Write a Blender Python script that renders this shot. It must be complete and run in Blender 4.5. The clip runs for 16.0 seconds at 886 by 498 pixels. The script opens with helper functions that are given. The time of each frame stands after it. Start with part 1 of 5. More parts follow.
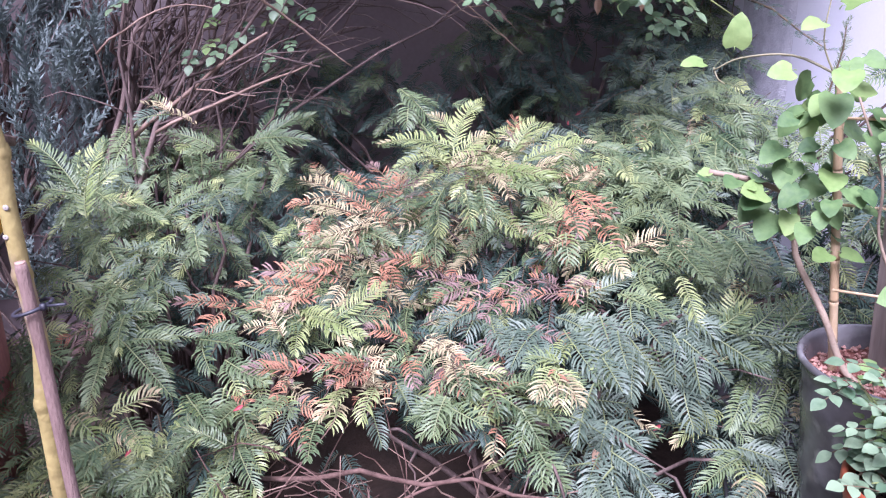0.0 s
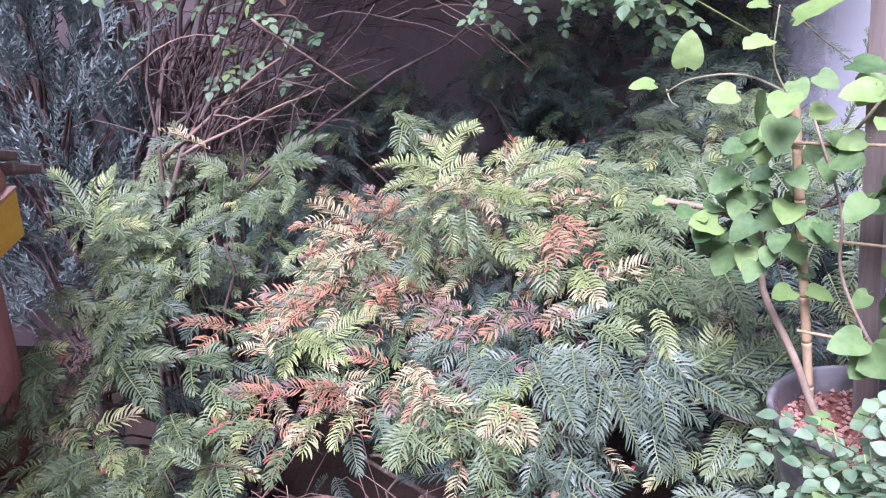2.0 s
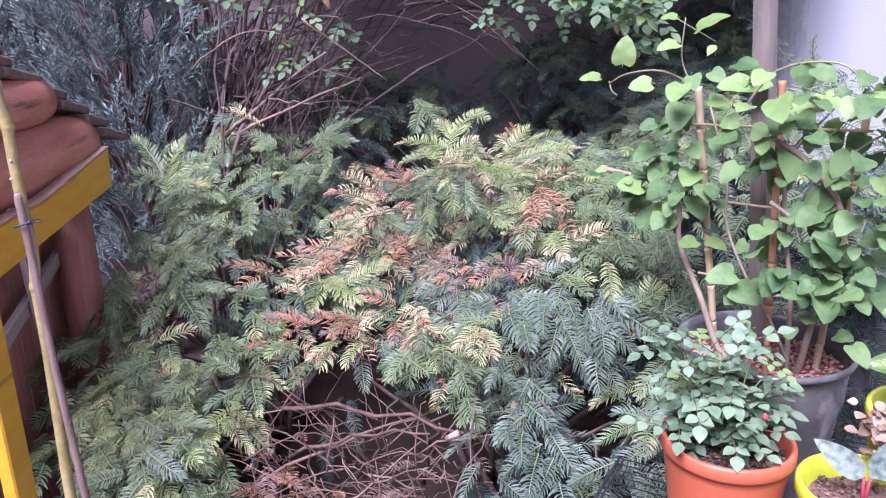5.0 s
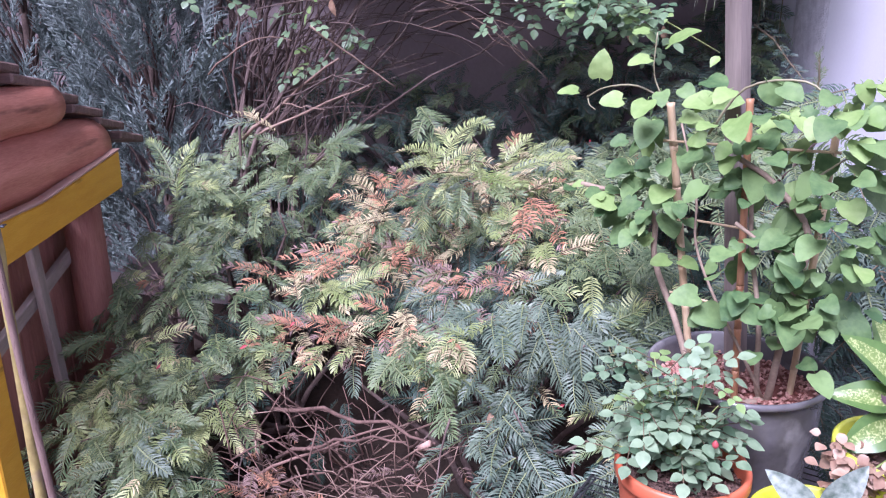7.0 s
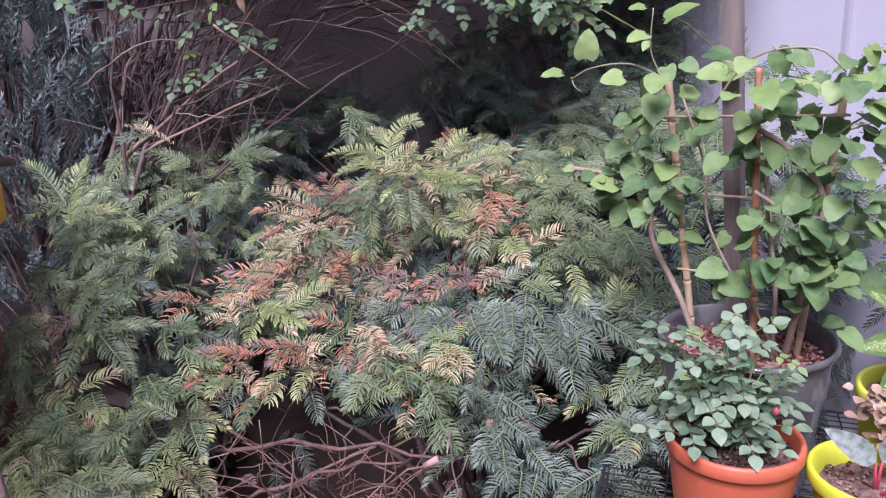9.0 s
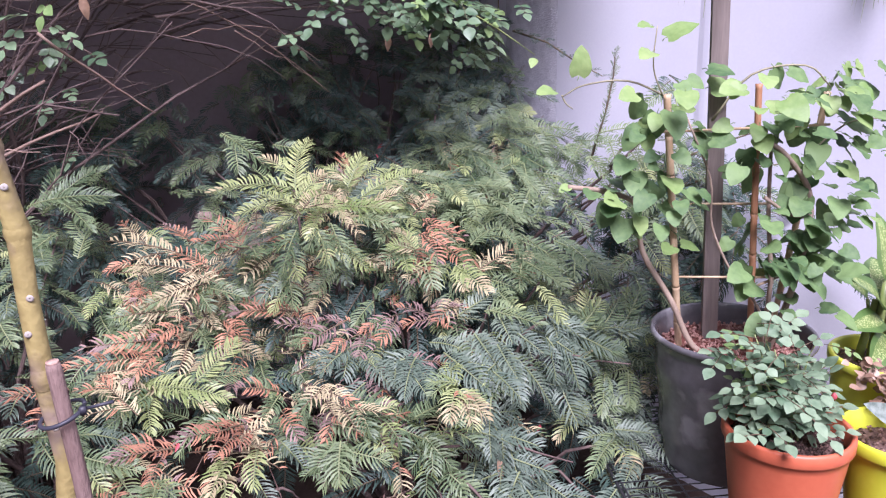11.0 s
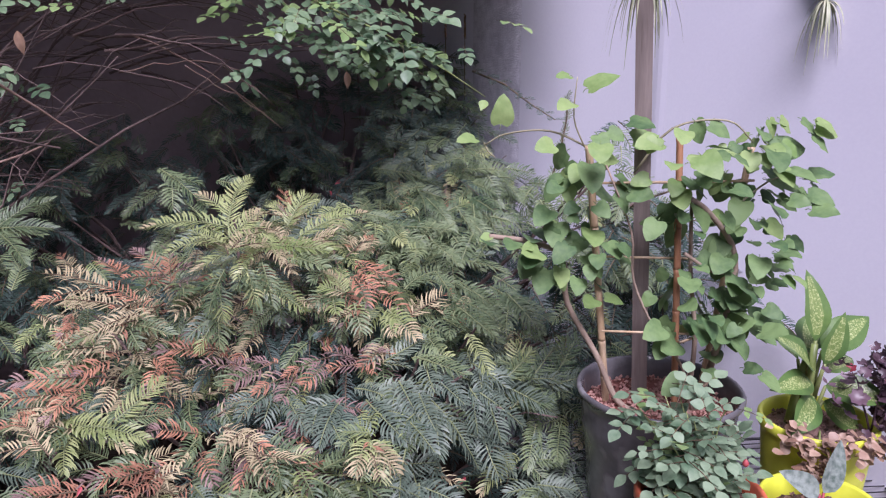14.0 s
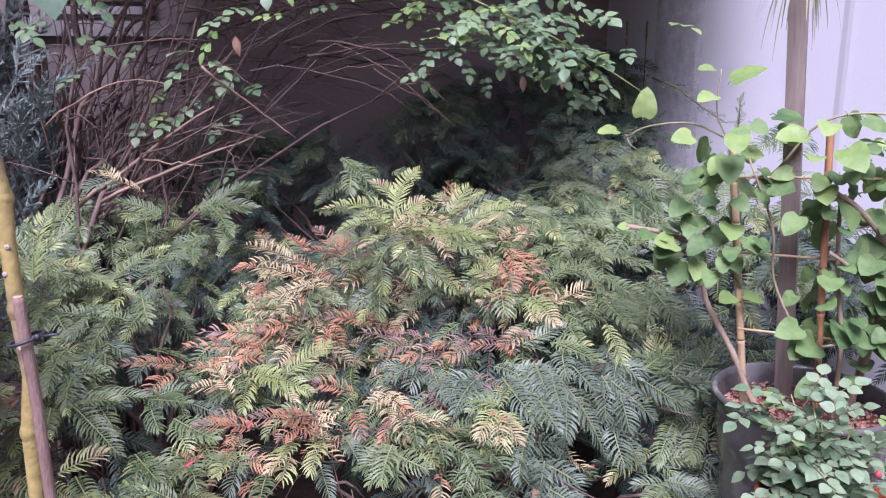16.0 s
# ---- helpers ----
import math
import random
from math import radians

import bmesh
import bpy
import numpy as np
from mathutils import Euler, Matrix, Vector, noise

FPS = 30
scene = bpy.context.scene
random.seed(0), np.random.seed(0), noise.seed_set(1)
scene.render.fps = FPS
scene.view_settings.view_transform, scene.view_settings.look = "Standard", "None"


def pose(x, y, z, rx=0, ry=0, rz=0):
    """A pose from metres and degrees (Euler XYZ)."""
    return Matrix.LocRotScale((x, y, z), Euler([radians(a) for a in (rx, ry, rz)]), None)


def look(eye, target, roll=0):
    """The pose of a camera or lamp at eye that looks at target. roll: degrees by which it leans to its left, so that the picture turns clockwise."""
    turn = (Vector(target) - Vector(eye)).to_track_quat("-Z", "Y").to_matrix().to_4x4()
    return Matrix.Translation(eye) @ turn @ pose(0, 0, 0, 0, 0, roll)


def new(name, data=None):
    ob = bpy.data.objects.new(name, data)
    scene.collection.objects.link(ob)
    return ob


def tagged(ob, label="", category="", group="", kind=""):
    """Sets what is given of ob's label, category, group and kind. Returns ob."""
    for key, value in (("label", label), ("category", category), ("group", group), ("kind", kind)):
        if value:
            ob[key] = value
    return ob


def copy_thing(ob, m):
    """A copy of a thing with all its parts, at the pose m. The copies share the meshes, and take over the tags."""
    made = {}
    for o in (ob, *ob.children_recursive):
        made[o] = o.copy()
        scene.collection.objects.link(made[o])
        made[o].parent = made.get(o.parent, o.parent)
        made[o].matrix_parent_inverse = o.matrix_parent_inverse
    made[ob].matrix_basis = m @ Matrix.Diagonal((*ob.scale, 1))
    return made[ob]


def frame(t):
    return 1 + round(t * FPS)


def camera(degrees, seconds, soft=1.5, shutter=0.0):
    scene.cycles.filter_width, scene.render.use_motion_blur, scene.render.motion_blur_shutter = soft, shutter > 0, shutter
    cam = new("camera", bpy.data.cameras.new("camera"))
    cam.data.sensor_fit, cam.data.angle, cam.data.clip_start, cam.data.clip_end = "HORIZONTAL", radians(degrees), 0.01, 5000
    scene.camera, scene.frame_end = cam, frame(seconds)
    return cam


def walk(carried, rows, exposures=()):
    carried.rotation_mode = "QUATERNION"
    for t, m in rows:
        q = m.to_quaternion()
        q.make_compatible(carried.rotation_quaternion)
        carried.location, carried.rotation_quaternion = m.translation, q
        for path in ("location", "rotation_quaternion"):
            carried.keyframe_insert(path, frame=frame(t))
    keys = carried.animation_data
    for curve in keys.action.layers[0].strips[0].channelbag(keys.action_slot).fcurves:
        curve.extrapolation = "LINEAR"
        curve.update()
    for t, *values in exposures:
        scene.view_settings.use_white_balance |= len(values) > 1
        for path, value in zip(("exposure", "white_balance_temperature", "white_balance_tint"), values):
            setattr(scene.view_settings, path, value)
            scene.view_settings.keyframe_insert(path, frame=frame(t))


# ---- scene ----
cam = camera(61.2, 16.0, 1.2)
PATH = [
    (0, (0.064, -0.075, 1.485), (0.012, 1.824, 0.859), -0.35),
    (0.5, (0.106, -0.049, 1.513), (0.058, 1.852, 0.894), -0.47),
    (1, (0.193, -0.018, 1.523), (0.128, 1.885, 0.911), -0.65),
    (1.5, (0.290, -0.007, 1.520), (0.063, 1.887, 0.918), -2.05),
    (2, (0.371, -0.004, 1.511), (0.028, 1.873, 0.910), -2.79),
    (2.5, (0.386, -0.061, 1.495), (0.019, 1.809, 0.889), -2.79),
    (3, (0.376, -0.176, 1.493), (-0.033, 1.685, 0.886), -2.82),
    (3.2, (0.392, -0.230, 1.491), (-0.028, 1.628, 0.884), -2.80),
    (5.3, (0.626, -0.369, 1.506), (0.124, 1.478, 0.926), -0.83),
    (5.5, (0.646, -0.350, 1.516), (0.124, 1.490, 0.933), -0.88),
    (6, (0.696, -0.313, 1.513), (0.110, 1.509, 0.935), -0.93),
    (6.5, (0.738, -0.314, 1.511), (0.127, 1.501, 0.933), -0.78),
    (7, (0.772, -0.312, 1.524), (0.142, 1.496, 0.944), -0.89),
    (7.5, (0.812, -0.271, 1.547), (0.352, 1.583, 0.957), -2.66),
    (8, (0.736, -0.297, 1.539), (0.498, 1.597, 0.944), -3.40),
    (8.5, (0.565, -0.348, 1.501), (0.334, 1.554, 0.926), -3.36),
    (8.7, (0.504, -0.332, 1.475), (0.269, 1.573, 0.912), -3.09),
    (10.8, (-0.232, -0.038, 1.481), (0.399, 1.778, 0.930), -0.17),
    (11, (-0.264, -0.031, 1.492), (0.410, 1.770, 0.943), -1.47),
    (11.5, (-0.315, -0.010, 1.500), (0.439, 1.759, 0.950), -2.54),
    (12, (-0.323, -0.000, 1.496), (0.481, 1.750, 0.958), -2.24),
    (12.5, (-0.301, -0.010, 1.497), (0.523, 1.735, 0.973), -2.05),
    (13, (-0.231, -0.028, 1.508), (0.608, 1.714, 0.998), -1.75),
    (13.5, (-0.133, -0.050, 1.521), (0.688, 1.705, 1.025), -1.44),
    (14, (-0.071, -0.062, 1.523), (0.584, 1.766, 1.044), -0.05),
    (14.5, (-0.039, -0.061, 1.525), (0.423, 1.829, 1.060), 0.22),
    (15, (-0.020, -0.074, 1.513), (0.301, 1.851, 1.071), 0.23),
    (15.5, (0.006, -0.092, 1.474), (0.253, 1.848, 1.054), 0.36),
    (16, (0.039, -0.202, 1.470), (0.168, 1.747, 1.041), 0.03),
]
walk(cam, [(t, look(eye, target, roll)) for t, eye, target, roll in PATH], [(0, 1.26, 5470, 33), (5.5, 1.14, 5420, 33), (7.8, 0.96, 5460, 35), (8.5, 0.60, 5650, 35), (11, 0.98, 5740, 32), (12, 0.57, 5780, 31), (13.5, 0.40, 5780, 33), (16, 0.84, 5720, 33)])

# ---- light ----
world = bpy.data.worlds.new("world")
scene.world = world
world.use_nodes = True
wn = world.node_tree
sky = wn.nodes.new("ShaderNodeTexSky")
sky.sky_type = "NISHITA"
sky.sun_disc = False
sky.sun_elevation = radians(54)
sky.sun_rotation = radians(166)
sky.dust_density = 3.0
wn.links.new(sky.outputs[0], wn.nodes["Background"].inputs[0])
wn.nodes["Background"].inputs[1].default_value = 0.036
sun_data = bpy.data.lights.new("sun", "SUN")
sun_data.energy = 4.6
sun_data.angle = radians(32)
sun_data.color = (1.0, 0.97, 0.94)
sun = new("sun", sun_data)
sun.matrix_world = look((-0.7, -1.4, 5.0), (0.1, 1.8, 0.6))

# ---- materials ----


def material(name, low, high, rough=0.6, scale=8.0, bump=0.2, fine=90.0, metal=0.0, spread=0.25, spec=0.5, through_light=0.0, grain=None, stain=None):
    """Two base colours mixed by coarse and fine noise and by a random value for each piece, with fine relief."""
    m = bpy.data.materials.new(name)
    m.use_nodes = True
    n, l = m.node_tree.nodes, m.node_tree.links
    p = n["Principled BSDF"]
    geo = n.new("ShaderNodeNewGeometry")
    info = n.new("ShaderNodeObjectInfo")
    tex = n.new("ShaderNodeTexCoord")
    place = geo.outputs["Position"]
    if grain:
        mapping = n.new("ShaderNodeMapping")
        mapping.inputs["Scale"].default_value = grain
        l.new(tex.outputs["Object"], mapping.inputs["Vector"])
        place = mapping.outputs[0]
    coarse = n.new("ShaderNodeTexNoise")
    coarse.inputs["Scale"].default_value = scale
    coarse.inputs["Detail"].default_value = 4
    l.new(place, coarse.inputs["Vector"])
    small = n.new("ShaderNodeTexNoise")
    small.inputs["Scale"].default_value = fine
    small.inputs["Detail"].default_value = 5
    l.new(place, small.inputs["Vector"])

    def calc(op, a, b):
        k = n.new("ShaderNodeMath")
        k.operation = op
        for i, v in enumerate((a, b)):
            if isinstance(v, (int, float)):
                k.inputs[i].default_value = v
            else:
                l.new(v, k.inputs[i])
        return k.outputs[0]

    each = calc("ADD", geo.outputs["Random Per Island"], info.outputs["Random"])
    each = calc("MULTIPLY", calc("SUBTRACT", each, 1.0), spread)
    mixf = calc("ADD", calc("MULTIPLY", calc("SUBTRACT", coarse.outputs[0], 0.5), 1.9), calc("MULTIPLY", calc("SUBTRACT", small.outputs[0], 0.5), 0.9))
    mixf = calc("ADD", calc("ADD", mixf, each), 0.5)
    clamp = n.new("ShaderNodeClamp")
    l.new(mixf, clamp.inputs[0])
    mix = n.new("ShaderNodeMix")
    mix.data_type = "RGBA"
    mix.inputs["A"].default_value = (*low, 1)
    mix.inputs["B"].default_value = (*high, 1)
    l.new(clamp.outputs[0], mix.inputs["Factor"])
    colour = mix.outputs["Result"]
    if stain:
        blot = n.new("ShaderNodeTexNoise")
        blot.inputs["Scale"].default_value = stain[3]
        blot.inputs["Detail"].default_value = 6
        l.new(place, blot.inputs["Vector"])
        ramp = n.new("ShaderNodeMapRange")
        ramp.inputs["From Min"].default_value, ramp.inputs["From Max"].default_value = stain[4], stain[4] + 0.1
        l.new(blot.outputs[0], ramp.inputs["Value"])
        mix2 = n.new("ShaderNodeMix")
        mix2.data_type = "RGBA"
        mix2.inputs["B"].default_value = (*stain[:3], 1)
        l.new(colour, mix2.inputs["A"])
        l.new(ramp.outputs[0], mix2.inputs["Factor"])
        colour = mix2.outputs["Result"]
    l.new(colour, p.inputs["Base Color"])
    p.inputs["Roughness"].default_value = rough
    p.inputs["Metallic"].default_value = metal
    p.inputs["Specular IOR Level"].default_value = spec
    if bump:
        b = n.new("ShaderNodeBump")
        b.inputs["Strength"].default_value = bump
        b.inputs["Distance"].default_value = 0.004
        l.new(small.outputs[0], b.inputs["Height"])
        l.new(b.outputs[0], p.inputs["Normal"])
    if through_light:
        t = n.new("ShaderNodeBsdfTranslucent")
        l.new(colour, t.inputs[0])
        mixs = n.new("ShaderNodeMixShader")
        mixs.inputs[0].default_value = through_light
        l.new(p.outputs[0], mixs.inputs[1])
        l.new(t.outputs[0], mixs.inputs[2])
        l.new(mixs.outputs[0], n["Material Output"].inputs["Surface"])
    return m


M_SOIL = material("soil", (0.014, 0.009, 0.006), (0.055, 0.033, 0.024), 0.95, 6, 0.8, 60)
M_WHITE = material("white_plaster", (0.75, 0.735, 0.84), (0.82, 0.805, 0.90), 0.8, 1.2, 0.06, 120, spread=0.0)
M_ROUGH = material("pebbledash", (0.52, 0.50, 0.58), (0.80, 0.78, 0.86), 0.9, 30, 1.0, 160, spread=0.0)
M_MAUVE = material("mauve_plaster", (0.25, 0.195, 0.205), (0.33, 0.265, 0.275), 0.85, 1.5, 0.15, 70, spread=0.0)
M_GREYBAND = material("grey_concrete", (0.25, 0.23, 0.24), (0.34, 0.32, 0.33), 0.85, 4, 0.3, 70, spread=0.0)
M_YEW = material("yew_needles", (0.056, 0.096, 0.044), (0.195, 0.250, 0.122), 0.50, 5, 0.0, spread=0.35, through_light=0.12)
M_BLUE = material("blue_green_needles", (0.064, 0.100, 0.074), (0.185, 0.235, 0.168), 0.50, 5, 0.0, spread=0.3, through_light=0.12)
M_LIME = material("yellow_green_needles", (0.17, 0.23, 0.075), (0.42, 0.45, 0.21), 0.45, 7, 0.0, spread=0.3, through_light=0.18)
M_RUST = material("rust_needles", (0.18, 0.078, 0.045), (0.44, 0.215, 0.125), 0.7, 9, 0.0, spread=0.3)
M_STRAW = material("straw_needles", (0.20, 0.17, 0.09), (0.46, 0.39, 0.23), 0.7, 9, 0.0, spread=0.3)
M_DRY = material("grey_brown_needles", (0.12, 0.072, 0.065), (0.30, 0.20, 0.18), 0.8, 9, 0.0, spread=0.3)
# Deep green lowered further, so shade in and behind the crowns is in the colour
M_SHADEGREEN = material("shade_darkened_needles", (0.020, 0.046, 0.038), (0.072, 0.120, 0.094), 0.55, 5, 0.0, spread=0.3, through_light=0.1)
M_SHOOT = material("green_shoot_bark", (0.11, 0.14, 0.06), (0.24, 0.27, 0.13), 0.6, 20, 0.2, 200)
M_TWIG = material("twig_bark", (0.07, 0.05, 0.03), (0.18, 0.13, 0.08), 0.85, 20, 0.3, 200)
M_DRYWOOD = material("dry_red_brown_wood", (0.065, 0.035, 0.028), (0.24, 0.145, 0.12), 0.9, 16, 0.7, 120, spread=0.6)
M_BARK = material("grey_brown_bark", (0.07, 0.045, 0.04), (0.20, 0.14, 0.125), 0.9, 14, 0.8, 120)
M_CANE = material("rose_cane_bark", (0.060, 0.040, 0.038), (0.20, 0.14, 0.125), 0.8, 14, 0.6, 150, spread=0.5)
M_TANCANE = material("tan_cane_bark", (0.17, 0.105, 0.08), (0.35, 0.24, 0.19), 0.7, 9, 0.4, 150)
M_ROSELEAF = material("rose_leaves", (0.065, 0.125, 0.068), (0.20, 0.29, 0.16), 0.45, 5, 0.0, spread=0.5, through_light=0.2)
M_PALELEAF = material("pale_green_leaves", (0.13, 0.23, 0.07), (0.30, 0.42, 0.17), 0.4, 6, 0.0, spread=0.4, through_light=0.25)
M_JUNIPER = material("blue_grey_juniper", (0.13, 0.175, 0.165), (0.33, 0.39, 0.385), 0.6, 6, 0.0, spread=0.4, through_light=0.1)
M_VINE = material("vine_leaves", (0.055, 0.118, 0.046), (0.18, 0.28, 0.105), 0.58, 16, 0.3, 90, spread=0.7, spec=0.35, through_light=0.2)
M_VINEYOUNG = material("young_vine_leaves", (0.16, 0.27, 0.075), (0.31, 0.42, 0.155), 0.55, 12, 0.2, 90, spread=0.4, through_light=0.25)
M_VINESHOOT = material("green_brown_shoot", (0.17, 0.16, 0.09), (0.34, 0.31, 0.20), 0.6, 20, 0.2, 150)
M_VINESTEM = material("vine_bark", (0.19, 0.135, 0.10), (0.38, 0.29, 0.22), 0.8, 20, 0.4, 150)
M_BAMBOO = material("bamboo", (0.44, 0.30, 0.17), (0.62, 0.48, 0.32), 0.5, 14, 0.2, 90, grain=(6, 6, 1))
M_ORANGECANE = material("orange_cane", (0.28, 0.12, 0.06), (0.44, 0.23, 0.12), 0.55, 14, 0.2, 90, grain=(6, 6, 1))
M_POST = material("weathered_timber", (0.115, 0.092, 0.082), (0.27, 0.222, 0.20), 0.85, 5, 0.25, 24, grain=(0.7, 9, 9))
M_BLACKPOT = material("black_plastic", (0.075, 0.070, 0.076), (0.135, 0.128, 0.136), 0.26, 6, 0.10, 60, spec=0.8, stain=(0.24, 0.23, 0.24, 9, 0.58))
M_TERRA = material("terracotta_plastic", (0.46, 0.095, 0.045), (0.56, 0.14, 0.07), 0.45, 5, 0.05, 60)
M_LIMEPOT = material("lime_plastic", (0.56, 0.60, 0.03), (0.66, 0.70, 0.07), 0.38, 3, 0.03, 60)
M_GRIT = material("red_lava_grit", (0.17, 0.055, 0.040), (0.46, 0.26, 0.215), 0.95, 40, 0.6, 200, spread=1.2)
M_PERLITE = material("dark_potting_mix", (0.030, 0.016, 0.012), (0.30, 0.18, 0.15), 0.95, 30, 0.6, 200, spread=1.0)
M_WIRE = material("black_wire", (0.02, 0.02, 0.022), (0.05, 0.05, 0.055), 0.45, 20, 0.1, 200, metal=0.3)
M_REDLOG = material("red_stained_wood", (0.42, 0.145, 0.10), (0.62, 0.27, 0.20), 0.6, 5, 0.5, 40, grain=(7, 0.8, 7), stain=(0.14, 0.05, 0.035, 3, 0.66))
M_DARKRED = material("dark_red_boards", (0.24, 0.095, 0.072), (0.40, 0.185, 0.145), 0.75, 5, 0.5, 40, grain=(7, 7, 0.8))
M_SHINGLE = material("brown_shingle", (0.10, 0.058, 0.050), (0.25, 0.165, 0.145), 0.8, 8, 0.6, 50, grain=(1, 7, 7))
M_YELLOW = material("yellow_paint", (0.62, 0.30, 0.012), (0.74, 0.41, 0.03), 0.5, 7, 0.35, 50, grain=(6, 1, 6), stain=(0.38, 0.19, 0.02, 5, 0.64))
M_PINKWOOD = material("bare_pinkish_wood", (0.34, 0.20, 0.16), (0.50, 0.33, 0.27), 0.8, 7, 0.4, 50, grain=(6, 1, 6))
M_GREYWOOD = material("grey_lattice_wood", (0.22, 0.18, 0.165), (0.36, 0.30, 0.28), 0.85, 6, 0.5, 50, grain=(7, 7, 1))
M_SAPLING = material("mossy_yellow_bark", (0.17, 0.125, 0.045), (0.42, 0.34, 0.13), 0.75, 12, 0.5, 90, stain=(0.23, 0.165, 0.15, 9, 0.48))
M_SCAR = material("grey_bark_scar", (0.30, 0.26, 0.23), (0.46, 0.42, 0.38), 0.85, 30, 0.3, 150)
M_STAKE = material("brown_stake_bark", (0.13, 0.08, 0.07), (0.26, 0.175, 0.155), 0.85, 12, 0.6, 90, grain=(5, 5, 1))
M_TIE = material("dark_tie", (0.02, 0.02, 0.03), (0.05, 0.05, 0.07), 0.5, 20, 0.1)
M_PURPLE = material("purple_leaves", (0.040, 0.022, 0.032), (0.145, 0.085, 0.11), 0.42, 12, 0.0, spread=0.5, through_light=0.1)
M_REDBIT = material("crimson_leaf", (0.28, 0.03, 0.05), (0.45, 0.08, 0.09), 0.55, 12, 0.0, through_light=0.15)
M_PINKLEAF = material("pinkish_brown_leaves", (0.22, 0.125, 0.085), (0.44, 0.31, 0.225), 0.5, 25, 0.0, spread=0.7, through_light=0.1)
M_SILVER = material("silvery_leaf", (0.065, 0.095, 0.075), (0.23, 0.27, 0.235), 0.4, 90, 0.0, spread=0.3)
M_DIEF = material("variegated_leaf", (0.095, 0.175, 0.045), (0.22, 0.30, 0.09), 0.32, 20, 0.0, spread=0.3, through_light=0.18, stain=(0.40, 0.46, 0.20, 260, 0.50))
M_DIEFEDGE = material("plain_leaf", (0.06, 0.13, 0.035), (0.13, 0.22, 0.06), 0.32, 6, 0.0, spread=0.3, through_light=0.18)
M_STALK = material("green_stalk", (0.14, 0.20, 0.05), (0.28, 0.31, 0.12), 0.45, 12, 0.05)
M_DEADLEAF = material("dead_leaf", (0.32, 0.19, 0.12), (0.55, 0.37, 0.26), 0.75, 18, 0.1)
M_SPIDER = material("striped_strap_leaf", (0.20, 0.25, 0.13), (0.48, 0.48, 0.33), 0.5, 30, 0.0, spread=0.5)
M_POTROSE = material("blue_green_rose_leaves", (0.085, 0.155, 0.085), (0.25, 0.34, 0.215), 0.55, 30, 0.0, spread=0.8, through_light=0.2)
M_NEARLEAF = material("pale_blue_green_leaf", (0.17, 0.28, 0.20), (0.30, 0.42, 0.32), 0.45, 30, 0.1, 150, through_light=0.25)
# White plaster made greyer to stand in for a band of shade
M_SHADESTRIP = material("shade_grey_plaster", (0.66, 0.645, 0.74), (0.73, 0.715, 0.81), 0.8, 1.2, 0.06, 120, spread=0.0)
M_CONE = material("brown_cone", (0.16, 0.085, 0.04), (0.33, 0.19, 0.09), 0.8, 40, 0.3)

# ---- geometry helpers ----
rng = random.Random(7)


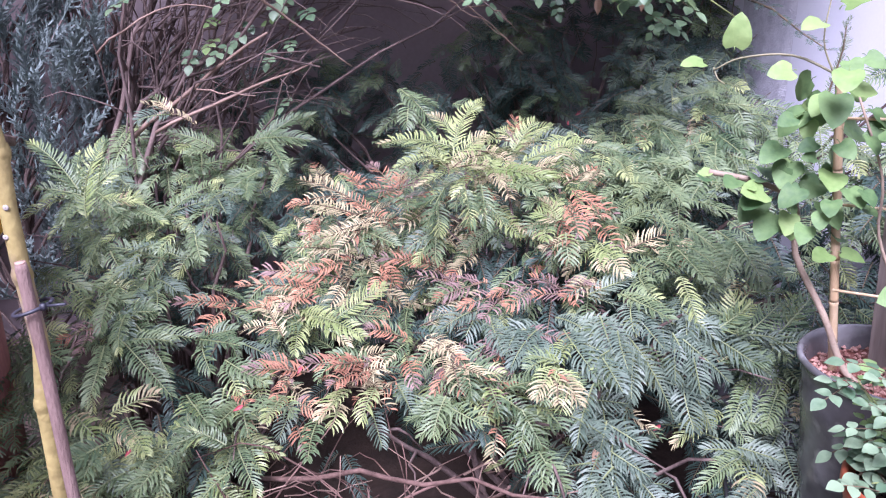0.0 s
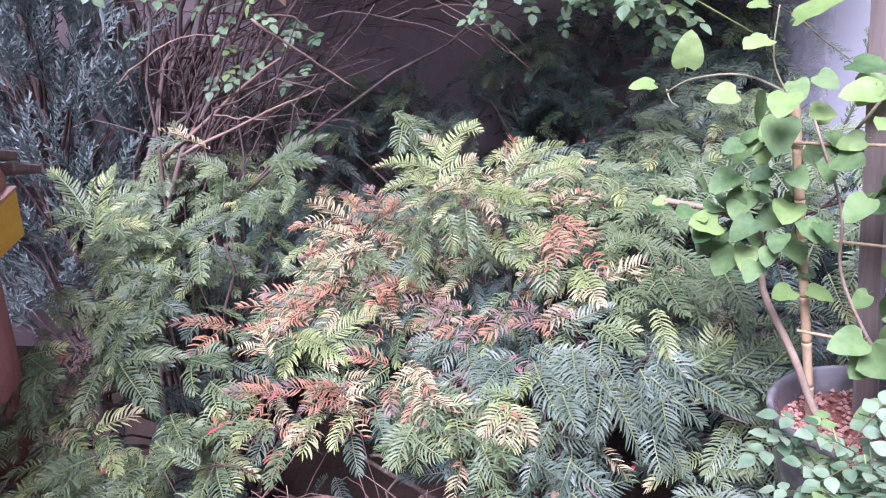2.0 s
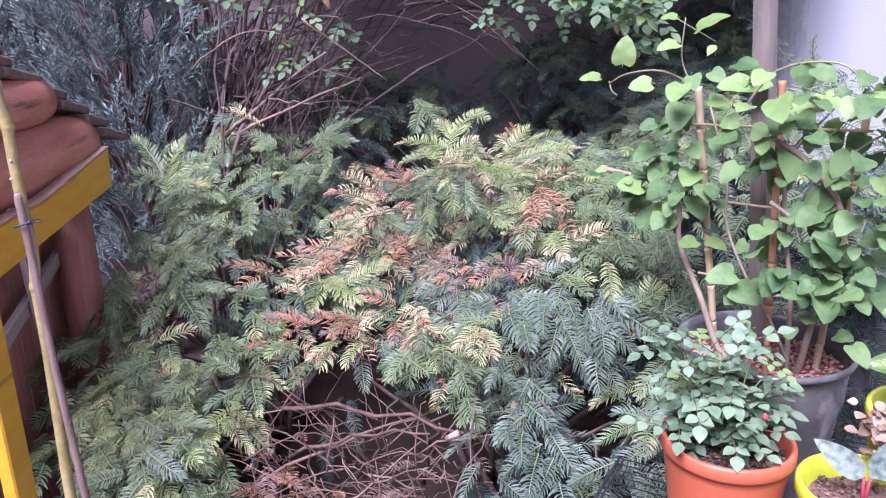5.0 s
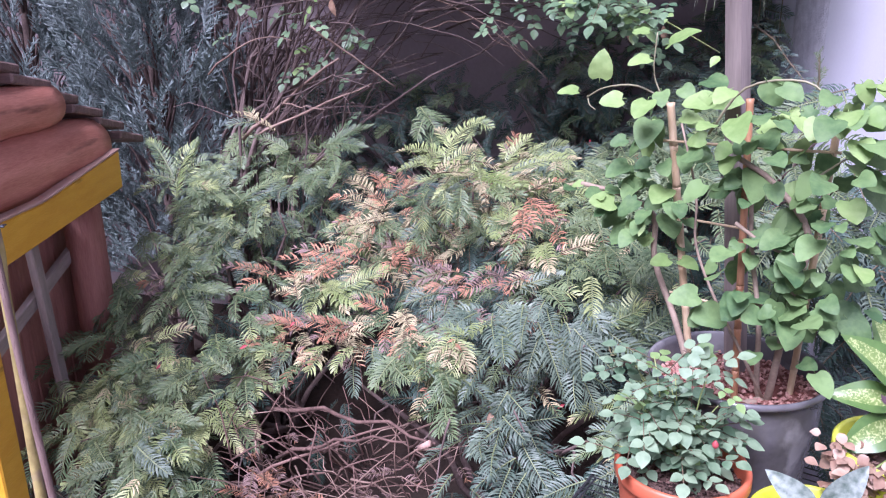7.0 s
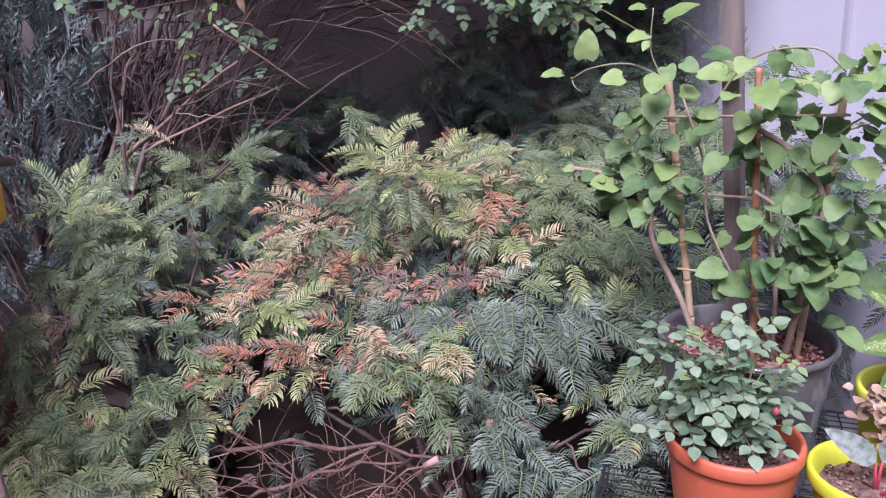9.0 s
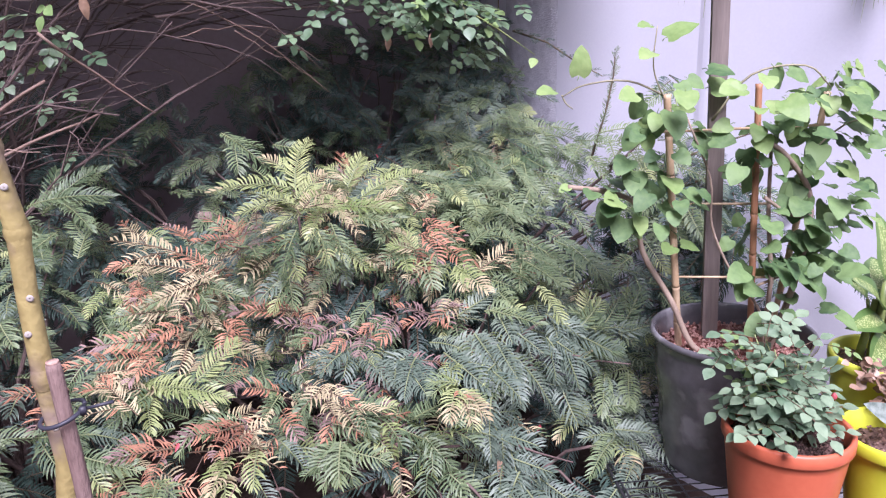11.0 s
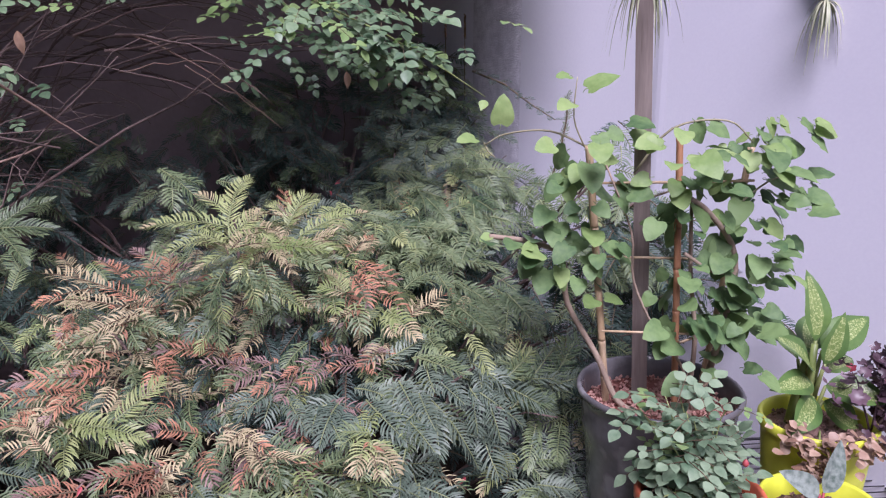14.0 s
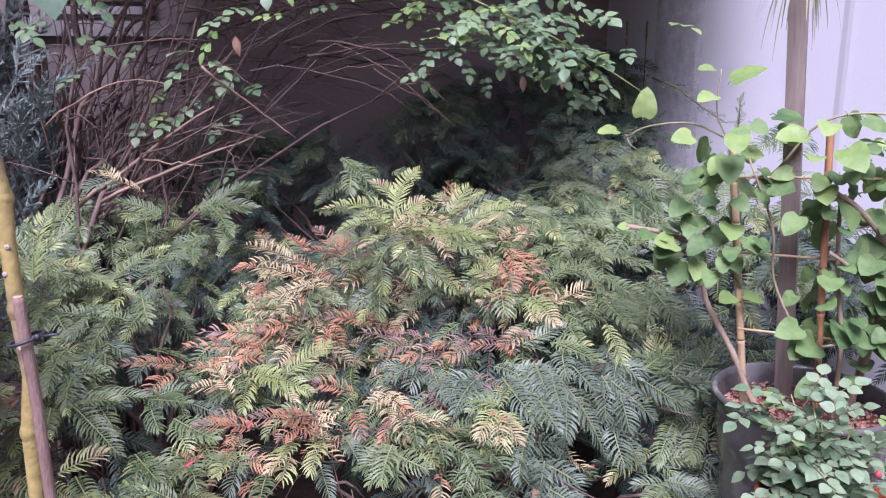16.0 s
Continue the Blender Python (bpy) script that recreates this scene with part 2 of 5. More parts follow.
class Geo:
    """Vertices and faces that grow into one mesh."""

    def __init__(self):
        self.v, self.f, self.m = [], [], []

    def add(self, verts, faces, mi=0):
        k = len(self.v)
        self.v.extend(tuple(p) for p in verts)
        self.f.extend(tuple(i + k for i in q) for q in faces)
        self.m.extend([mi] * len(faces))
        return self

    def moved(self, matrix):
        g = Geo()
        g.v = [tuple(matrix @ Vector(p)) for p in self.v]
        g.f, g.m = self.f, self.m
        return g

    def join(self, other, matrix=None):
        k = len(self.v)
        self.v.extend(tuple(matrix @ Vector(p)) for p in other.v) if matrix else self.v.extend(other.v)
        self.f.extend(tuple(i + k for i in q) for q in other.f)
        self.m.extend(other.m)
        return self

    def tube(self, pts, rads, n=6, mi=0, cap=True):
        pts = [Vector(p) for p in pts]
        if isinstance(rads, (int, float)):
            rads = [rads] * len(pts)
        ring, side = [], None
        for i, p in enumerate(pts):
            d = (pts[min(i + 1, len(pts) - 1)] - pts[max(i - 1, 0)]).normalized()
            if side is None:
                side = d.orthogonal().normalized()
            side = (side - d * side.dot(d)).normalized()
            up = d.cross(side)
            ring.append([p + (side * math.cos(2 * math.pi * k / n) + up * math.sin(2 * math.pi * k / n)) * rads[i] for k in range(n)])
        verts = [q for r in ring for q in r]
        faces = [(i * n + k, i * n + (k + 1) % n, (i + 1) * n + (k + 1) % n, (i + 1) * n + k) for i in range(len(pts) - 1) for k in range(n)]
        if cap:
            faces += [tuple(reversed(range(n))), tuple((len(pts) - 1) * n + k for k in range(n))]
        return self.add(verts, faces, mi)

    def lathe(self, profile, n=40, mi=0, wobble=0.0):
        verts = []
        for r, z in profile:
            verts += [((r + wobble * math.sin(3 * a)) * math.cos(a), r * math.sin(a), z) for a in (2 * math.pi * k / n for k in range(n))]
        faces = [(i * n + k, i * n + (k + 1) % n, (i + 1) * n + (k + 1) % n, (i + 1) * n + k) for i in range(len(profile) - 1) for k in range(n)]
        return self.add(verts, faces, mi)

    def prism(self, outline, depth, bevel=0.004, mi=0):
        """An outline in the y-z plane, thickened along x, with chamfered edges."""
        c = Vector((sum(p[0] for p in outline) / len(outline), sum(p[1] for p in outline) / len(outline)))
        rings = []
        for x, s in ((0, bevel), (bevel, 0), (depth - bevel, 0), (depth, bevel)):
            rings.append([(x, p[0] + math.copysign(min(s, abs(c[0] - p[0])), c[0] - p[0]), p[1] + math.copysign(min(s, abs(c[1] - p[1])), c[1] - p[1])) for p in outline])
        n = len(outline)
        verts = [p for r in rings for p in r]
        faces = [(i * n + k, i * n + (k + 1) % n, (i + 1) * n + (k + 1) % n, (i + 1) * n + k) for i in range(3) for k in range(n)]
        faces += [tuple(reversed(range(n))), tuple(3 * n + k for k in range(n))]
        return self.add(verts, faces, mi)

    def box(self, size, bevel=0.004, mi=0):
        x, y, z = size
        k = len(self.v)
        self.prism([(-y / 2, -z / 2), (y / 2, -z / 2), (y / 2, z / 2), (-y / 2, z / 2)], x, bevel, mi)
        self.v[k:] = [(p[0] - x / 2, p[1], p[2]) for p in self.v[k:]]
        return self

    def mesh(self, name, mats, smooth=True):
        me = bpy.data.meshes.new(name)
        me.from_pydata(self.v, [], self.f)
        for mt in mats if isinstance(mats, (list, tuple)) else [mats]:
            me.materials.append(mt)
        if max(self.m, default=0):
            me.polygons.foreach_set("material_index", self.m)
        me.polygons.foreach_set("use_smooth", [smooth] * len(self.f))
        me.update()
        return me


def thing(name, at, label, category, group="", kind=""):
    ob = new(name)
    ob.matrix_world = at if isinstance(at, Matrix) else Matrix.Translation(at)
    return tagged(ob, label, category, group, kind)


def part(name, geo, mats, parent, label="", matrix=None, smooth=True, kind=""):
    me = geo if isinstance(geo, bpy.types.Mesh) else geo.mesh(name, mats, smooth)
    ob = new(name, me)
    ob.parent = parent
    if matrix is not None:
        ob.matrix_basis = matrix
    return tagged(ob, label, kind=kind) if label or kind else ob


def aim(pos, d, n):
    """A pose with x along d and z near n."""
    x = Vector(d).normalized()
    z = Vector(n) - x * Vector(n).dot(x)
    z = z.normalized() if z.length > 1e-4 else x.orthogonal().normalized()
    y = z.cross(x)
    m = Matrix((x, y, z)).transposed().to_4x4()
    m.translation = Vector(pos)
    return m


def scaled(m, s):
    return m @ Matrix.Scale(s, 4)


def bend(a, b, lift, n=7, wander=0.0, r=rng):
    """Points of an arching line from a to b."""
    a, b = Vector(a), Vector(b)
    pts = []
    for i in range(n):
        t = i / (n - 1)
        p = a.lerp(b, t) + Vector((0, 0, lift * 4 * t * (1 - t)))
        if 0 < i < n - 1 and wander:
            p += Vector((r.uniform(-1, 1), r.uniform(-1, 1), r.uniform(-1, 1))) * wander
        pts.append(p)
    return pts


def smooth_line(p, steps=4):
    """A rounded line through the points p."""
    q = [p[0] * 2 - p[1]] + list(p) + [p[-1] * 2 - p[-2]]
    out = []
    for i in range(1, len(q) - 2):
        a, b, c, d = q[i - 1:i + 3]
        for k in range(steps):
            t = k / steps
            out.append((b * 2 + (c - a) * t + (a * 2 - b * 5 + c * 4 - d) * t * t + (b * 3 - a - c * 3 + d) * t ** 3) * 0.5)
    return out + [Vector(p[-1])]


def taper(r0, r1, n=7):
    return [r0 + (r1 - r0) * i / (n - 1) for i in range(n)]


def leaf_geo(length, width, shape, fold=0.25, curl=0.2, stations=7, stalk=0.0, mi=0, wave=0.0, mid=None):
    """A leaf along x: rows of left edge, half, midrib, half, right edge."""
    g = Geo()
    verts = []
    for i in range(stations):
        t = i / (stations - 1)
        w = width / 2 * shape(t)
        x = stalk + length * t
        z = -curl * length * t * t
        rip = wave * math.sin(t * 13)
        for s in (-1, -0.5, 0, 0.5, 1):
            verts.append((x - (0.10 * length * abs(s) * (1 - t) if shape is heart else 0), s * w, z + fold * abs(s) * w + rip * abs(s) * (1 if s > 0 else -1)))
    faces = [(i * 5 + k, i * 5 + k + 1, i * 5 + k + 6, i * 5 + k + 5) for i in range(stations - 1) for k in range(4)]
    g.add(verts, faces, mi)
    if mid is not None:
        g.m = [mid if k in (1, 2) and 0 < i < stations - 2 else mi for i in range(stations - 1) for k in range(4)]
    if stalk:
        g.tube([(0, 0, 0), (stalk * 0.5, 0, 0.004), (stalk, 0, 0)], 0.0011, 4, mi)
    return g


def heart(t):
    return 0.02 + 1.85 * (t + 0.03) ** 0.34 * (1 - t) ** 0.70 if t < 1 else 0.015


def ovate(t):
    return 0.04 + math.sin(math.pi * t ** 0.8) if t < 1 else 0.02


def lance(t):
    return 0.05 + math.sin(math.pi * t ** 0.7) ** 0.8 if 0 < t < 1 else 0.03


# ---- setting ----
def ground_sheet():
    g = Geo()
    n = 44
    xs = [math.copysign(abs(u) ** 3 * 400 + abs(u) * 4, u) for u in (2 * i / n - 1 for i in range(n + 1))]
    verts = [(x, y + 1.5, 0.05 * noise.noise((x * 2, y * 2, 0)) if abs(x) < 4 and abs(y) < 4 else 0.0) for y in xs for x in xs]
    faces = [(j * (n + 1) + i, j * (n + 1) + i + 1, (j + 1) * (n + 1) + i + 1, (j + 1) * (n + 1) + i) for j in range(n) for i in range(n)]
    ob = new("ground", g.add(verts, faces).mesh("ground", M_SOIL))
    tagged(ob, "dark bare garden soil under the shrubs", "ground", kind="structure")


ground_sheet()
WALL = Matrix.Translation((1.123, 2.43, 0)) @ Matrix(((0.264, 0.9645, 0, 0), (-0.9645, 0.264, 0, 0), (0, 0, 1, 0), (0, 0, 0, 1)))


def slab(name, matrix, x0, x1, y0, y1, z0, z1, mat, label, category="wall", bevel=0.003, parent=None):
    g = Geo().box((x1 - x0, y1 - y0, z1 - z0), bevel)
    m = matrix @ Matrix.Translation(((x0 + x1) / 2, (y0 + y1) / 2, (z0 + z1) / 2))
    if parent:
        return part(name, g, mat, parent, label, m, smooth=False)
    ob = new(name, g.mesh(name, mat, False))
    ob.matrix_world = m
    return tagged(ob, label, category, kind="structure")


slab("wall_east", WALL, -0.75, 5.0, 0.0, 0.2, -0.1, 3.4, M_WHITE, "smooth lavender-white plastered garden wall")
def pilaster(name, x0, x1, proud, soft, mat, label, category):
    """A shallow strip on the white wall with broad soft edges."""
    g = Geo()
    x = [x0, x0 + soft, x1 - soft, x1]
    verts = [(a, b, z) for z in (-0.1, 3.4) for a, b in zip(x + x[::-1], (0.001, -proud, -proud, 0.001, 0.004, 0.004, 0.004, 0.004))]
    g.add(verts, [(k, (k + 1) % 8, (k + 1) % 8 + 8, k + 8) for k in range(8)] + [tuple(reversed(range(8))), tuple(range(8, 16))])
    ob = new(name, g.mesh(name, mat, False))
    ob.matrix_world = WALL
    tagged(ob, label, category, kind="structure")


pilaster("column_1", -0.30, 0.0, 0.003, 0.04, M_ROUGH, "rough pebbledash column strip on the white wall", "column")
pilaster("column_2", 1.375, 1.75, 0.003, 0.04, M_ROUGH, "rough pebbledash column strip on the white wall", "column")
# this strip's colour paints in a soft band of shade
pilaster("trim", 0.575, 0.65, 0.002, 0.03, M_SHADESTRIP, "shallow plaster pilaster on the white wall with a shade band in its colour", "trim")
slab("wall_north", Matrix.Identity(4), -5.0, 1.12, 3.05, 3.25, -0.1, 3.4, M_MAUVE, "shaded mauve-grey plastered wall behind the shrubs")
# Unseen wall, added only to hold back sky light from the left
slab("wall_west", Matrix.Identity(4), -3.4, -3.2, -3.0, 3.05, -0.1, 3.4, M_MAUVE, "added unseen mauve-grey wall that blocks sky light")
slab("trim_ledge", Matrix.Identity(4), -1.75, -0.72, 3.02, 3.049, 1.66, 1.72, M_GREYBAND, "grey concrete ledge under a vent", "trim")


def vent():
    v = thing("window_1", (-1.12, 3.05, 1.93), "grey louvred vent above a concrete ledge", "vent", kind="structure")
    fr = Geo()
    for dx, dz, sx, sz in ((-0.19, 0, 0.03, 0.34), (0.19, 0, 0.03, 0.34), (0, -0.17, 0.41, 0.03), (0, 0.17, 0.41, 0.03)):
        fr.join(Geo().box((sx, 0.03, sz)), Matrix.Translation((dx, -0.016, dz)))
    part("frame", fr, M_GREYBAND, v, smooth=False)
    slat = Geo().box((0.35, 0.03, 0.008), 0.002).mesh("slat", M_GREYWOOD, False)
    for k in range(6):
        part("slat", slat, None, v, matrix=pose(0, -0.02, -0.125 + 0.05 * k, 35, 0, 0))


vent()

# ---- yew shrubs ----
def needle_row(g, pts, length, step, r, flare=0.34, width=0.0040, turn=2.0, low=-1.0, bare=0.0):
    """Two ranks of long flat needles along a twig that runs along pts; each needle bows forwards and droops at its tip."""
    pts = [Vector(p) for p in pts]
    seg = [(pts[i + 1] - pts[i]).length for i in range(len(pts) - 1)]
    total = sum(seg)
    n = max(5, int(total / step))
    lift = [flare + r.uniform(-0.15, 0.15), flare + r.uniform(-0.15, 0.15)]
    for k in range(n):
        t = (k + 0.6) / n
        s, i = t * total, 0
        while i < len(seg) - 1 and s > seg[i]:
            s -= seg[i]
            i += 1
        p = pts[i].lerp(pts[i + 1], s / seg[i])
        d = (pts[i + 1] - pts[i]).normalized()
        side = Vector((-d.y, d.x, 0)).normalized()
        up = d.cross(side)
        size = length * min(1.0, 0.50 + 2.4 * t) * min(1.0, 0.42 + 2.0 * (1 - t))
        for j, sg in enumerate((-1, 1)):
            if r.random() < bare:
                continue
            a = radians(64 - 36 * t ** 2 + r.uniform(-12, 12))
            w = (d * math.cos(a) + side * sg * math.sin(a) + up * (lift[j] + r.uniform(-0.14, 0.14))).normalized()
            ln = size * r.uniform(0.86, 1.08)
            across = (d - w * d.dot(w)).normalized() * width / 2
            ahead = d * ln * 0.16
            q = p + d * step * 0.3 * sg
            mid = q + w * ln * 0.45 - ahead * 0.2
            far = q + w * ln * 0.80 + ahead * 0.3 - up * ln * 0.08
            tip = q + w * ln + ahead - up * ln * r.uniform(0.12, 0.36)
            g.add((q - across * 0.5, q + across * 0.5, mid + across, mid - across, far + across * 0.8, far - across * 0.8, tip), ((0, 1, 2, 3), (3, 2, 4, 5), (5, 4, 6)), 2 if t > turn or t < low else 0)


def shoot_geo(seed, length, bare=0.0, needle=0.037, step=0.0068):
    """One comb-like shoot growing along x and arching over, now and then with a short side shoot."""
    r = random.Random(seed)
    g = Geo()
    droop, sway = r.uniform(0.10, 0.34), r.uniform(-0.16, 0.16)

    def at(t):
        return Vector((length * (t - 0.06 * t * t), sway * length * t * t, length * (0.10 * t - droop * t * t)))

    main = [at(i / 6) for i in range(7)]
    g.tube(main, taper(0.0021, 0.0009, 7), 4, 1, False)
    turn, low = r.choice(((0.70, -1), (0.80, -1), (0.58, -1), (2, 0.30), (0.85, -1), (2, -1)))
    needle_row(g, main, needle, step, r, turn=turn, low=low, bare=bare)
    return g


SHOOTS = [shoot_geo(11 + k, (0.07, 0.095, 0.12, 0.15, 0.19)[k % 5]) for k in range(10)]
WORN = [shoot_geo(41 + k, (0.07, 0.095, 0.12, 0.15, 0.19)[k % 5], 0.25, 0.034, 0.0072) for k in range(10)]
TONES = {"yew": M_YEW, "blue": M_BLUE, "lime": M_LIME, "rust": M_RUST, "straw": M_STRAW, "dry": M_DRY, "dark": M_SHADEGREEN, "fresh": M_YEW, "singed": M_STRAW}
TIPS = {"yew": M_YEW, "blue": M_BLUE, "lime": M_STRAW, "rust": M_DRY, "straw": M_YEW, "dry": M_RUST, "dark": M_SHADEGREEN, "fresh": M_LIME, "singed": M_RUST}
DEAD = ("rust", "dry", "singed", "straw")
SHOOT_MESH = {}


def shoot_mats(tone):
    return [TONES[tone], M_TWIG if tone in DEAD or tone == "dark" else M_SHOOT, TIPS[tone]]


def shoot_mesh(k, tone):
    if (k, tone) not in SHOOT_MESH:
        SHOOT_MESH[k, tone] = (WORN if tone in DEAD else SHOOTS)[k].mesh("shoot", shoot_mats(tone), False)
    return SHOOT_MESH[k, tone]


def joined(name, geos, places, mats, parent, label):
    """Many copies of a few shapes in one mesh."""
    vs, fs, ms, base = [], [], [], 0
    arrays = [(np.array(g.v), g.f, g.m) for g in geos]
    for k, m in places:
        v, f, mi = arrays[k]
        a = np.array(m)
        vs.append(v @ a[:3, :3].T + a[:3, 3])
        fs.extend(tuple(i + base for i in q) for q in f)
        ms.extend(mi)
        base += len(v)
    me = bpy.data.meshes.new(name)
    me.from_pydata(np.concatenate(vs).tolist(), [], fs)
    for mt in mats:
        me.materials.append(mt)
    me.polygons.foreach_set("material_index", ms)
    me.update()
    ob = new(name, me)
    ob.parent = parent
    return tagged(ob, label, kind="stuff")


def crown_height(mounds, x, y, width=0.13):
    top, low = 0.0, 1e-9
    for mx, my, mz in mounds:
        w = math.exp(-((x - mx) ** 2 + (y - my) ** 2) / (2 * width * width))
        top += w * mz
        low += w
    return top / low, low


def yew(name, label, root, mounds, boughs, tone_of, seed, lean=(0.1, -1.0), single=300, size=1.0, hollow=None, filler=200, sink=0.05, named=(), deep=0.30):
    """A shrub of arching boughs: each bough carries comb-like shoots in a loose fan, one fan above another with dark gaps between.
    named: (tone, shoots) pairs of single shoots from base to tip on the outside of the crown."""
    r = random.Random(seed)
    shrub = thing(name, root, label, "shrub", "yew shrubs")
    inv = Matrix.Translation(-Vector(root))
    for mx, my, mz in mounds:
        base = Vector((root[0] + r.uniform(-0.1, 0.1), root[1] + r.uniform(-0.1, 0.1), root[2] + 0.02))
        end = Vector((mx, my, mz - 0.05 - sink))
        part("branch", Geo().tube([inv @ p for p in bend(base, end, 0.06, 8, 0.025, r)], taper(0.013, 0.003, 8), 6), M_BARK, shrub, "grey-brown woody branch")
        for k in range(2):
            s = base.lerp(end, r.uniform(0.5, 0.85)) + Vector((0, 0, 0.03))
            e = end + Vector((r.uniform(-0.2, 0.2), r.uniform(-0.25, 0.1), r.uniform(-0.16, -0.03)))
            part("branch", Geo().tube([inv @ p for p in bend(s, e, 0.02, 5, 0.012, r)], taper(0.005, 0.0015, 5), 4), M_BARK, shrub)
    rows = []

    def grow(p, d, n, tone, length, front):
        if hollow and hollow(*p):
            return
        k = min(range(5), key=lambda i: abs((0.07, 0.095, 0.12, 0.15, 0.19)[i] - length)) + 5 * r.randrange(2)
        s = max(0.75, min(1.25, length / (0.07, 0.095, 0.12, 0.15, 0.19)[k % 5]))
        rows.append((front, tone, k, scaled(inv @ aim(p, d, n), s * size)))

    for tone, shoots in named:
        for x0, y0, z0, x1, y1, z1 in shoots:
            d = Vector((x1 - x0, y1 - y0, z1 - z0))
            ln = d.length
            d += Vector((0, 0, 0.10 * ln))
            grow((x0, y0, z0), d, (r.uniform(-0.45, 0.45), r.uniform(-0.9, -0.1), 1), tone, ln * 1.05, -9.0)
            across = d.cross(Vector((0, -0.5, 1))).normalized()
            for sg in (-1, 1):
                if r.random() < 0.75:
                    t = r.uniform(-0.15, 0.45)
                    grow(Vector((x0, y0, z0 - 0.006)) + d * t, d.normalized() + across * sg * r.uniform(0.5, 1.0) + Vector((0, 0, r.uniform(-0.3, 0.1))), (r.uniform(-0.5, 0.5), r.uniform(-0.9, 0.0), 1), tone if r.random() < 0.6 else tone_of(x0, y0, z0, r, 0), ln * r.uniform(0.55, 0.8), -8.0)
    for mx, my, mz in mounds:
        for q in range(boughs):
            x, y = (mx, my) if q == 0 else (r.gauss(mx, 0.085), r.gauss(my, 0.085))
            z = mz - sink if q == 0 else crown_height(mounds, x, y)[0] - sink - abs(r.gauss(0, 0.07))
            head = math.atan2(lean[1], lean[0]) + r.gauss(0, 0.8)
            tone = tone_of(x, y, z, r, 0)
            fall = r.uniform(0.10, 0.75)
            axis = Vector((math.cos(head), math.sin(head), -fall))
            nrm = Vector((r.uniform(-0.45, 0.45), r.uniform(-0.8, 0.05), 1))
            side = axis.cross(nrm).normalized()
            count = r.randrange(3, 6)
            start = Vector((x, y, z)) - axis * 0.09
            for k in range(count):
                t = k / (count - 1)
                p = start + axis * 0.13 * t + Vector((0, 0, r.uniform(-0.015, 0.015)))
                sg = 0.0 if k == count - 1 else (1 if k % 2 else -1) * r.uniform(0.6, 1.2)
                d = axis + side * sg + Vector((0, 0, r.uniform(-0.25, 0.2)))
                t2 = tone if r.random() < 0.5 else tone_of(p.x, p.y, p.z, r, 0)
                grow(p, d, nrm + Vector((r.uniform(-0.5, 0.5), r.uniform(-0.4, 0.25), 0)), t2, r.uniform(0.065, 0.15), p.y - 0.5 * p.z)
    # inner shoots all take the dark tone, painting in the shade inside the crown
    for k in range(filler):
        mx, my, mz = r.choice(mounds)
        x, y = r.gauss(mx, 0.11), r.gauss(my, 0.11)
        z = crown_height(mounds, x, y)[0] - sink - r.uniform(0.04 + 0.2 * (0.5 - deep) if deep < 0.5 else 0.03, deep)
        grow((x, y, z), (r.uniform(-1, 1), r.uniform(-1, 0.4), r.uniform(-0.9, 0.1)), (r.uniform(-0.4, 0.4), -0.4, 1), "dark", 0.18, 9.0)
    rows.sort(key=lambda q: q[0])
    rest = {}
    for i, (_, tone, k, m) in enumerate(rows):
        if i < single:
            part("shoot", shoot_mesh(k, tone), None, shrub, matrix=m)
        else:
            rest.setdefault(tone, []).append((k, m))
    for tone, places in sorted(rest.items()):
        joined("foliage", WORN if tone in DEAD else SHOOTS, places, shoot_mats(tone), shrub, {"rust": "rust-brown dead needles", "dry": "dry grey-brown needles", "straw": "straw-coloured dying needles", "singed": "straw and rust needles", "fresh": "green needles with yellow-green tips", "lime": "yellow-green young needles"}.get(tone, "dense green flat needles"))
    return shrub


def zones(base, spots):
    """A tone for each shoot: spots of (x, y, z, radius, tone, share) over a mix of base tones."""
    def pick(x, y, z, r, down):
        for sx, sy, sz, rad, tone, share in spots:
            if (x - sx) ** 2 + (y - sy) ** 2 + (z - sz) ** 2 < rad * rad and r.random() < share:
                return tone
        return r.choice(base)
    return pick


FRONT = [
    (0.24, 1.25, 0.79), (0.35, 1.32, 0.84), (0.56, 1.46, 0.95), (0.47, 1.60, 0.95), (0.60, 1.30, 0.68), (0.12, 1.40, 0.76), (-0.20, 1.50, 0.68),
    (-0.05, 1.76, 0.66), (0.18, 1.78, 0.79), (0.28, 1.73, 1.05), (0.18, 1.87, 1.14), (0.07, 2.04, 1.22), (0.33, 2.00, 1.15), (-0.03, 1.94, 1.01),
    (-0.32, 2.09, 0.98), (-0.38, 2.12, 0.84), (-0.17, 2.00, 0.80), (0.36, 1.30, 0.58), (0.56, 1.18, 0.48), (0.38, 1.05, 0.36), (0.10, 1.02, 0.30), (0.62, 1.62, 0.98), (0.72, 1.45, 0.76), (0.22, 2.04, 1.15), (0.45, 1.95, 1.11), (-0.10, 2.02, 1.05),
]
